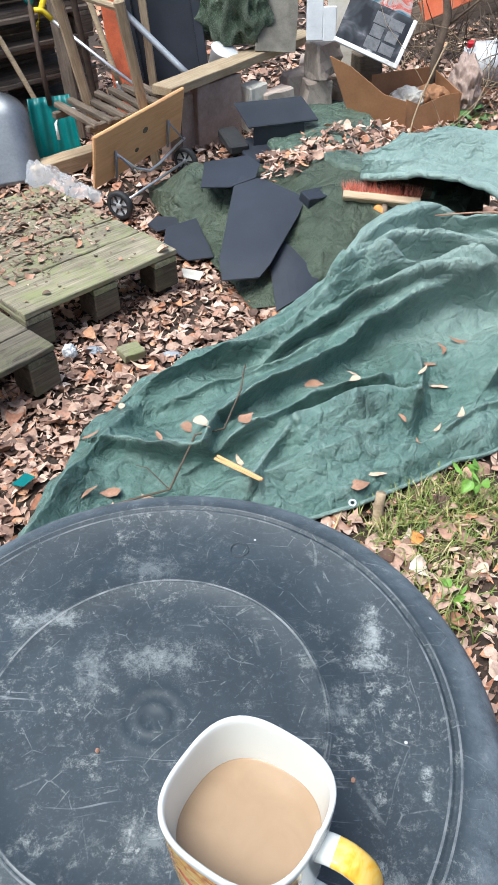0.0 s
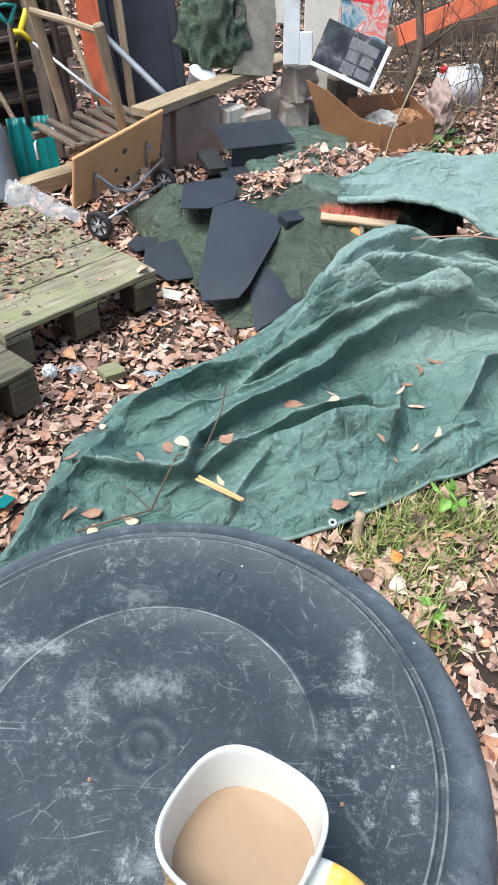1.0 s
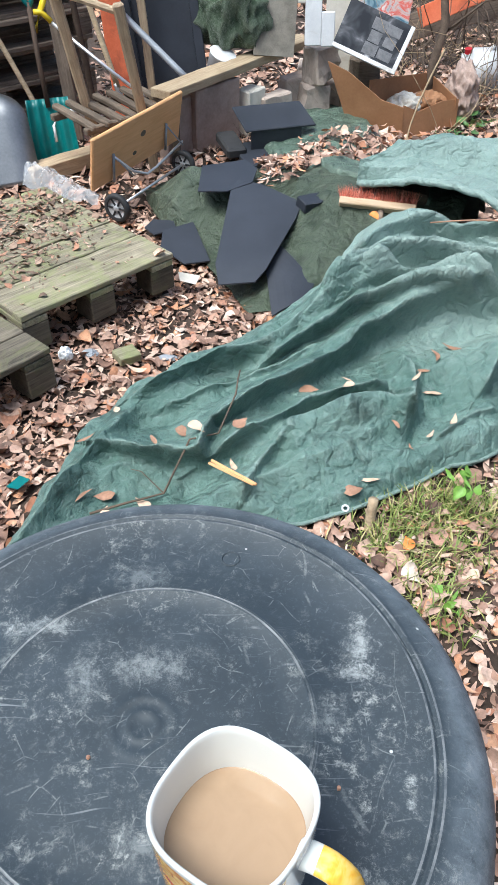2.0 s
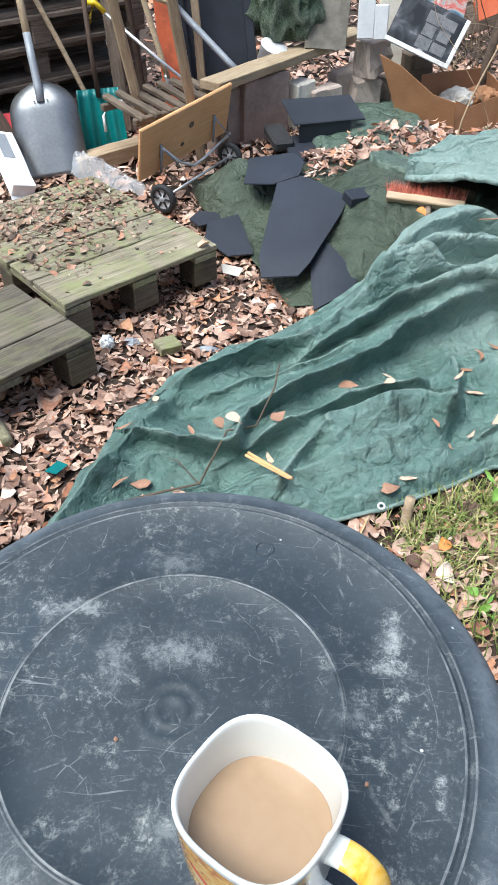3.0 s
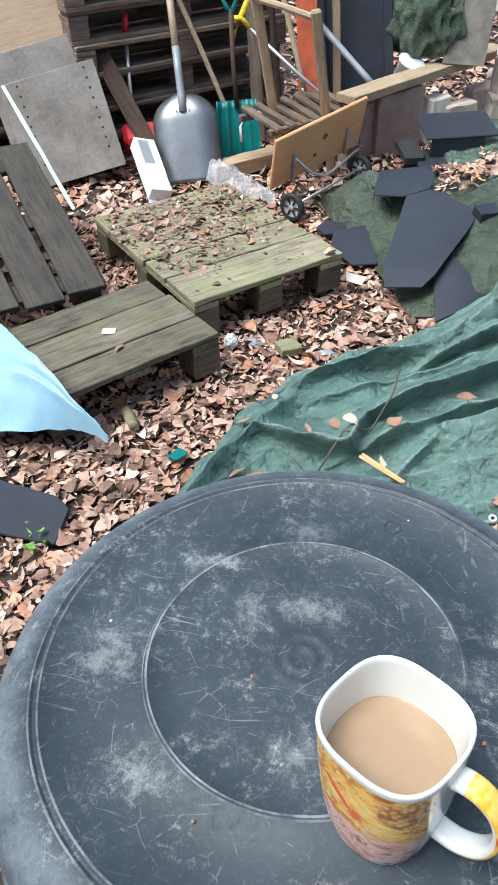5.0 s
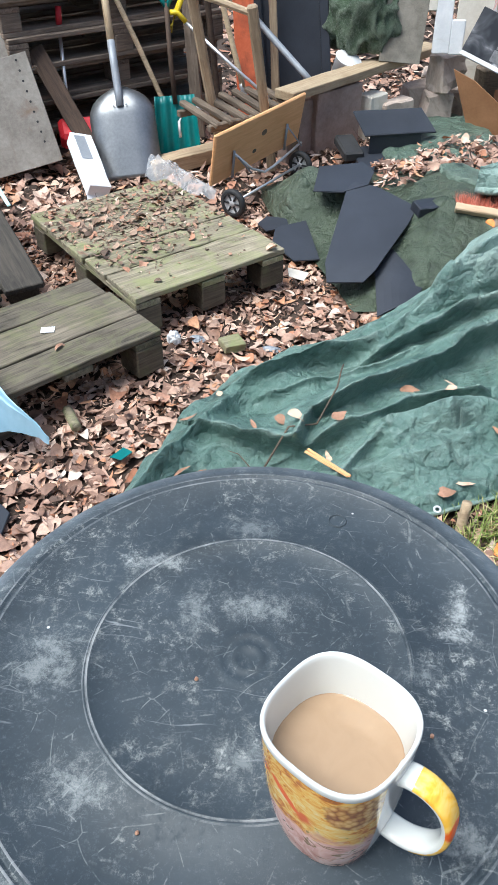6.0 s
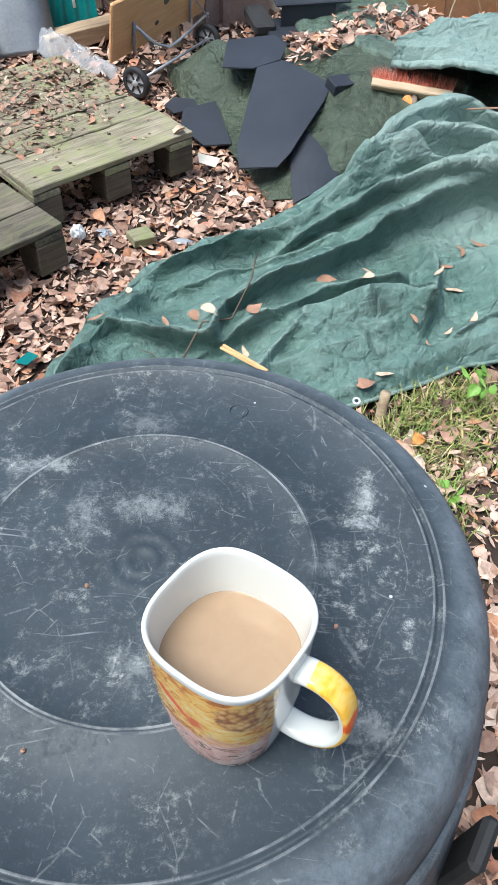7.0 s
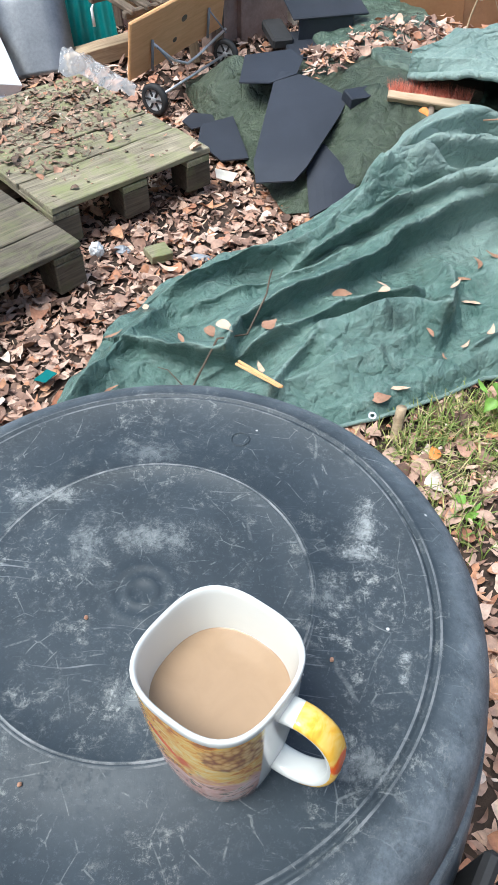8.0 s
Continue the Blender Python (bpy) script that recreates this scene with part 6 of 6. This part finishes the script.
# single leaves on the tarp
for i, (x, y, size, mat, word) in enumerate((
        (-0.185, 1.665, 0.060, M_LEAF_BROWN, "rust-brown"), (-0.04, 1.545, 0.062, M_LEAF_PALE, "pale tan"), (-0.245, 1.56, 0.045, M_LEAF_BROWN, "rust-brown"),
        (-0.275, 1.445, 0.055, M_LEAF_PALE, "pale tan"), (-0.135, 1.575, 0.06, M_LEAF_PALE, "pale tan"), (-0.375, 1.75, 0.03, M_LEAF_PALE, "pale"),
        (-0.44, 1.62, 0.06, M_LEAF_BROWN, "rust-brown"), (-0.37, 1.46, 0.06, M_LEAF_BROWN, "dull brown"), (-0.42, 1.44, 0.06, M_LEAF_BROWN, "dull brown"),
        (0.275, 1.475, 0.06, M_LEAF_BROWN, "dull brown"), (0.32, 1.51, 0.06, M_LEAF_PALE, "pale tan"), (0.28, 1.79, 0.04, M_LEAF_PALE, "pale tan"), (0.285, 1.83, 0.05, M_LEAF_PALE, "pale"),
        (0.57, 1.70, 0.055, M_LEAF_PALE, "pale tan"), (0.54, 1.85, 0.07, M_LEAF_PALE, "pale tan"), (0.48, 1.83, 0.055, M_LEAF_PALE, "pale"), (0.52, 1.93, 0.06, M_LEAF_BROWN, "dull brown"),
        (0.57, 1.98, 0.07, M_LEAF_BROWN, "dull brown"), (0.62, 2.02, 0.07, M_LEAF_BROWN, "dull brown"), (0.44, 1.62, 0.03, M_LEAF_BROWN, "dull brown"), (0.40, 1.66, 0.05, M_LEAF_BROWN, "dull brown"),
        (0.17, 1.80, 0.06, M_LEAF_BROWN, "dull brown"), (0.66, 2.42, 0.06, M_LEAF_PALE, "pale tan"), (-0.02, 1.60, 0.05, M_LEAF_BROWN, "dull brown"), (-0.36, 1.40, 0.05, M_LEAF_PALE, "pale tan"), (0.50, 1.66, 0.05, M_LEAF_PALE, "pale"))):
    tagged(new("fallen_leaf", leaf_mesh("fallen_leaf", [(x, y, lay(x, y) + 0.002, size * 0.92, 0.10)], mat, 200 + i, 0.4)), word + " fallen leaf lying on the green tarp", "leaf", "leaves on the tarp")
for i, (x, y, size, mat, word, z) in enumerate(((0.40, 1.33, 0.05, M_LEAF_ORANGE, "bright orange", 0.03), (-0.36, 2.03, 0.07, M_LEAF_PALE, "pale tan", 0.035), (-0.32, 2.52, 0.05, M_LEAF_PALE, "pale tan", 0.19),
                                                (0.44, 2.64, 0.05, M_LEAF_ORANGE, "orange", 0.28), (-0.87, 1.80, 0.05, M_LEAF_BROWN, "rust-brown", 0.182))):
    tagged(new("fallen_leaf", leaf_mesh("fallen_leaf", [(x, y, z, size, 0.15)], mat, 300 + i)), word + " fallen leaf lying flat", "leaf", "single fallen leaves")

pole((0.60, 2.47, lay(0.60, 2.40) + 0.05), (0.84, 2.20, lay(0.84, 2.20) + 0.09), 0.0025, M_LEAF_BROWN, "twig", "thin reddish twig arching over the tarp", "twig", 0.03)
bent_sheet("plastic_scrap", "small torn teal plastic scrap among the leaves", [(-0.64, 1.50), (-0.60, 1.48), (-0.575, 1.51), (-0.61, 1.535)], lambda x, y: 0.035 + 0.3 * (x + 0.64), M_TEAL, 7, 0.0015)

# orange stick and twig on the tarp
S = [(-0.10 + 0.115 * k / 3, 1.505 - 0.085 * k / 3) for k in range(4)]
SZ = max(lay(x, y) for x, y in S) + 0.002
st = thing("split_stick", "two bright orange-brown split sticks on the tarp", "stick")
for off in (0.0, 0.010):
    part("splint", rod([(x + off * 0.6, y + off * (1 - 0.3 * k), SZ + 0.008 * k / 3) for k, (x, y) in enumerate(S)], 0.0042, 6), M_PLY, st)
tw = [(-0.40, 1.40), (-0.31, 1.43), (-0.22, 1.48), (-0.15, 1.54), (-0.08, 1.61), (-0.035, 1.68)]
twig = thing("twig", "thin dark bent twig lying on the tarp", "twig")
part("stem", rod([(x, y, lay(x, y) + 0.010) for x, y in tw] + [(-0.03, 1.72, lay(-0.03, 1.72) + 0.035), (-0.025, 1.755, lay(-0.025, 1.755) + 0.06)], 0.0035, 6, 0.6), M_TWIG, twig, soft=True)
part("shoot", rod([(-0.22, 1.48, lay(-0.22, 1.48) + 0.01), (-0.28, 1.52, lay(-0.28, 1.52) + 0.02), (-0.31, 1.53, lay(-0.31, 1.53) + 0.012)], 0.002, 5, 0.5), M_TWIG, twig)


# ---- plants ----
def blades(name, label, category, spots, material, seed, tall=(0.04, 0.11), width=0.0022):
    rnd = random.Random(seed)
    v, f = [], []
    for x, y in spots:
        z0 = float(ground_z(np.array(x), np.array(y)))
        h, a, lean = rnd.uniform(*tall), rnd.uniform(0, math.tau), rnd.uniform(0.2, 1.1)
        dx, dy = math.cos(a), math.sin(a)
        i = len(v)
        for t in (0, 0.35, 0.7):
            o, z = lean * h * t * t, h * t * (1 - 0.35 * t * lean)
            w = width * (1 - 0.5 * t)
            v += [(x + dx * o - dy * w, y + dy * o + dx * w, z0 + z), (x + dx * o + dy * w, y + dy * o - dx * w, z0 + z)]
        v.append((x + dx * lean * h, y + dy * lean * h, z0 + h * (1 - 0.35 * lean)))
        f += [(i, i + 1, i + 3, i + 2), (i + 2, i + 3, i + 5, i + 4), (i + 4, i + 5, i + 6)]
    me = bpy.data.meshes.new(name)
    me.from_pydata(v, [], f)
    me.materials.append(material)
    return tagged(new(name, me), label, category, kind="stuff")


rnd = random.Random(15)
spots = []
while len(spots) < 1500:
    cx, cy = rnd.choice(((0.42, 1.44), (0.50, 1.48), (0.36, 1.36), (0.58, 1.50), (0.66, 1.42), (0.44, 1.14), (0.50, 1.30)))
    spots.append((rnd.gauss(cx, 0.06), rnd.gauss(cy, 0.045)))
spots = [s for s in spots if not inside(TARP_PLAN, *s)]
blades("grass", "sparse green and yellowing grass among leaves", "grass", spots, M_GRASS, 16, (0.025, 0.075))


def leafy(name, label, x, y, n, size, material, seed, tall=0.10, spread=0.07):
    root = thing(name, label, "plant")
    rnd = random.Random(seed)
    z0 = float(ground_z(np.array(x), np.array(y)))
    tips = []
    for k in range(n):
        a, r = rnd.uniform(0, math.tau), rnd.uniform(0.2, 1) * spread
        tip = Vector((x + r * math.cos(a), y + r * math.sin(a), z0 + tall * rnd.uniform(0.5, 1)))
        part("stem", rod([(x, y, z0), ((x + tip.x) / 2, (y + tip.y) / 2, z0 + tip.z * 0.6), tip], 0.0015, 5), M_LEAF_GREEN, root)
        part("leaf", leaf_mesh("leaf", [(tip.x, tip.y, tip.z, size * rnd.uniform(0.7, 1.2), 0.35)], material, seed * 31 + k + 5), material, root)
    return root


leafy("nettle", "small bright green nettle growing beside the tarp", 0.575, 1.50, 9, 0.042, M_LEAF_GREEN, 3, 0.10, 0.06)
leafy("weed", "small green weed among dead leaves", 0.46, 1.16, 7, 0.03, M_LEAF_GREEN, 4, 0.03, 0.05)
leafy("weed", "small green weed among dead leaves", -0.87, 1.13, 6, 0.03, M_LEAF_GREEN, 6, 0.05, 0.04)
leafy("ivy", "low ivy with dark green leaves on the leaf litter", 1.22, 4.42, 14, 0.075, M_IVY, 5, 0.06, 0.16)
leafy("ivy", "low ivy with dark green leaves on the leaf litter", 1.08, 4.22, 8, 0.06, M_IVY, 7, 0.05, 0.12)


def thicket(name, label, n, x0, x1, y0, y1, tall, material, seed, thick=0.004, rise=(0.25, 1.2), base=0.0):
    """Many bent twigs joined in one mesh."""
    rnd = random.Random(seed)
    v, f = [], []
    for _ in range(n):
        p = Vector((rnd.uniform(x0, x1), rnd.uniform(y0, y1), 0))
        p.z = float(ground_z(np.array(p.x), np.array(p.y))) + base
        d = Vector((rnd.gauss(0, 0.7), rnd.gauss(0, 0.7), rnd.uniform(*rise))).normalized()
        step, r = rnd.uniform(*tall) / 6, thick * rnd.uniform(0.4, 1.2)
        rings = []
        for k in range(7):
            i = len(v)
            rr = r * (1 - 0.11 * k)
            s = d.cross(Vector((0, 1, 0.01))).normalized()
            u = s.cross(d)
            for q in range(4):
                o = s * math.cos(q * math.pi / 2) * rr + u * math.sin(q * math.pi / 2) * rr
                v.append(tuple(p + o))
            rings.append(i)
            p = p + d * step
            d = (d + Vector((rnd.gauss(0, 0.22), rnd.gauss(0, 0.22), rnd.gauss(-0.06, 0.16) * min(1.0, rise[1])))).normalized()
        for a, b in zip(rings, rings[1:]):
            for q in range(4):
                f.append((a + q, a + (q + 1) % 4, b + (q + 1) % 4, b + q))
    me = bpy.data.meshes.new(name)
    me.from_pydata(v, [], f)
    me.materials.append(material)
    return tagged(new(name, me), label, "brush", kind="stuff")


thicket("brushwood", "tangle of thin dark twigs and bramble stems", 420, 0.95, 3.2, 4.6, 7.5, (0.5, 1.4), M_TWIG, 31)
thicket("dry_stalks", "pale dry stalks standing in the undergrowth", 150, 0.8, 3.0, 4.0, 6.8, (0.4, 1.1), M_TWIG_PALE, 32, 0.003)
thicket("fallen_twigs", "thin twigs lying on the leaf litter", 170, -1.3, 1.2, 1.0, 4.5, (0.10, 0.3), M_TWIG, 33, 0.002, (0.0, 0.12), 0.030)
thicket("pallet_twigs", "thin dark twigs lying on the pallet deck", 38, -0.98, -0.66, 2.46, 2.84, (0.06, 0.20), M_TWIG, 35, 0.0018, (0.0, 0.10), 0.183)
thicket("far_brush", "distant dark undergrowth behind the yard", 500, -1.5, 4.5, 7.0, 11.0, (0.8, 2.2), M_TWIG, 34, 0.008)
stem = thing("sapling", "thin crooked sapling with bare branches", "tree")
part("trunk", rod([(1.03, 4.80, -0.02), (1.05, 4.86, 0.2), (1.10, 4.92, 0.42), (1.06, 4.98, 0.66), (1.12, 5.0, 1.2), (1.08, 5.05, 2.2)], 0.028, 10, 0.6), M_TWIG, stem, soft=True)
for k, (z, dx, dy) in enumerate(((0.35, 0.4, -0.2), (0.55, -0.3, 0.3), (0.9, 0.5, 0.2), (1.3, -0.4, -0.1), (1.7, 0.3, 0.3))):
    part("branch", rod([(1.09, 4.95, z), (1.09 + dx * 0.5, 4.95 + dy * 0.5, z + 0.2), (1.09 + dx, 4.95 + dy, z + 0.25)], 0.009, 6, 0.4), M_TWIG, stem, soft=True)
pole((0.70, 3.55, 0.02), (0.86, 3.80, 0.55), 0.004, M_TWIG_PALE, "dry_stalk", "single pale dry stalk bent over the box", "stalk", -0.05)
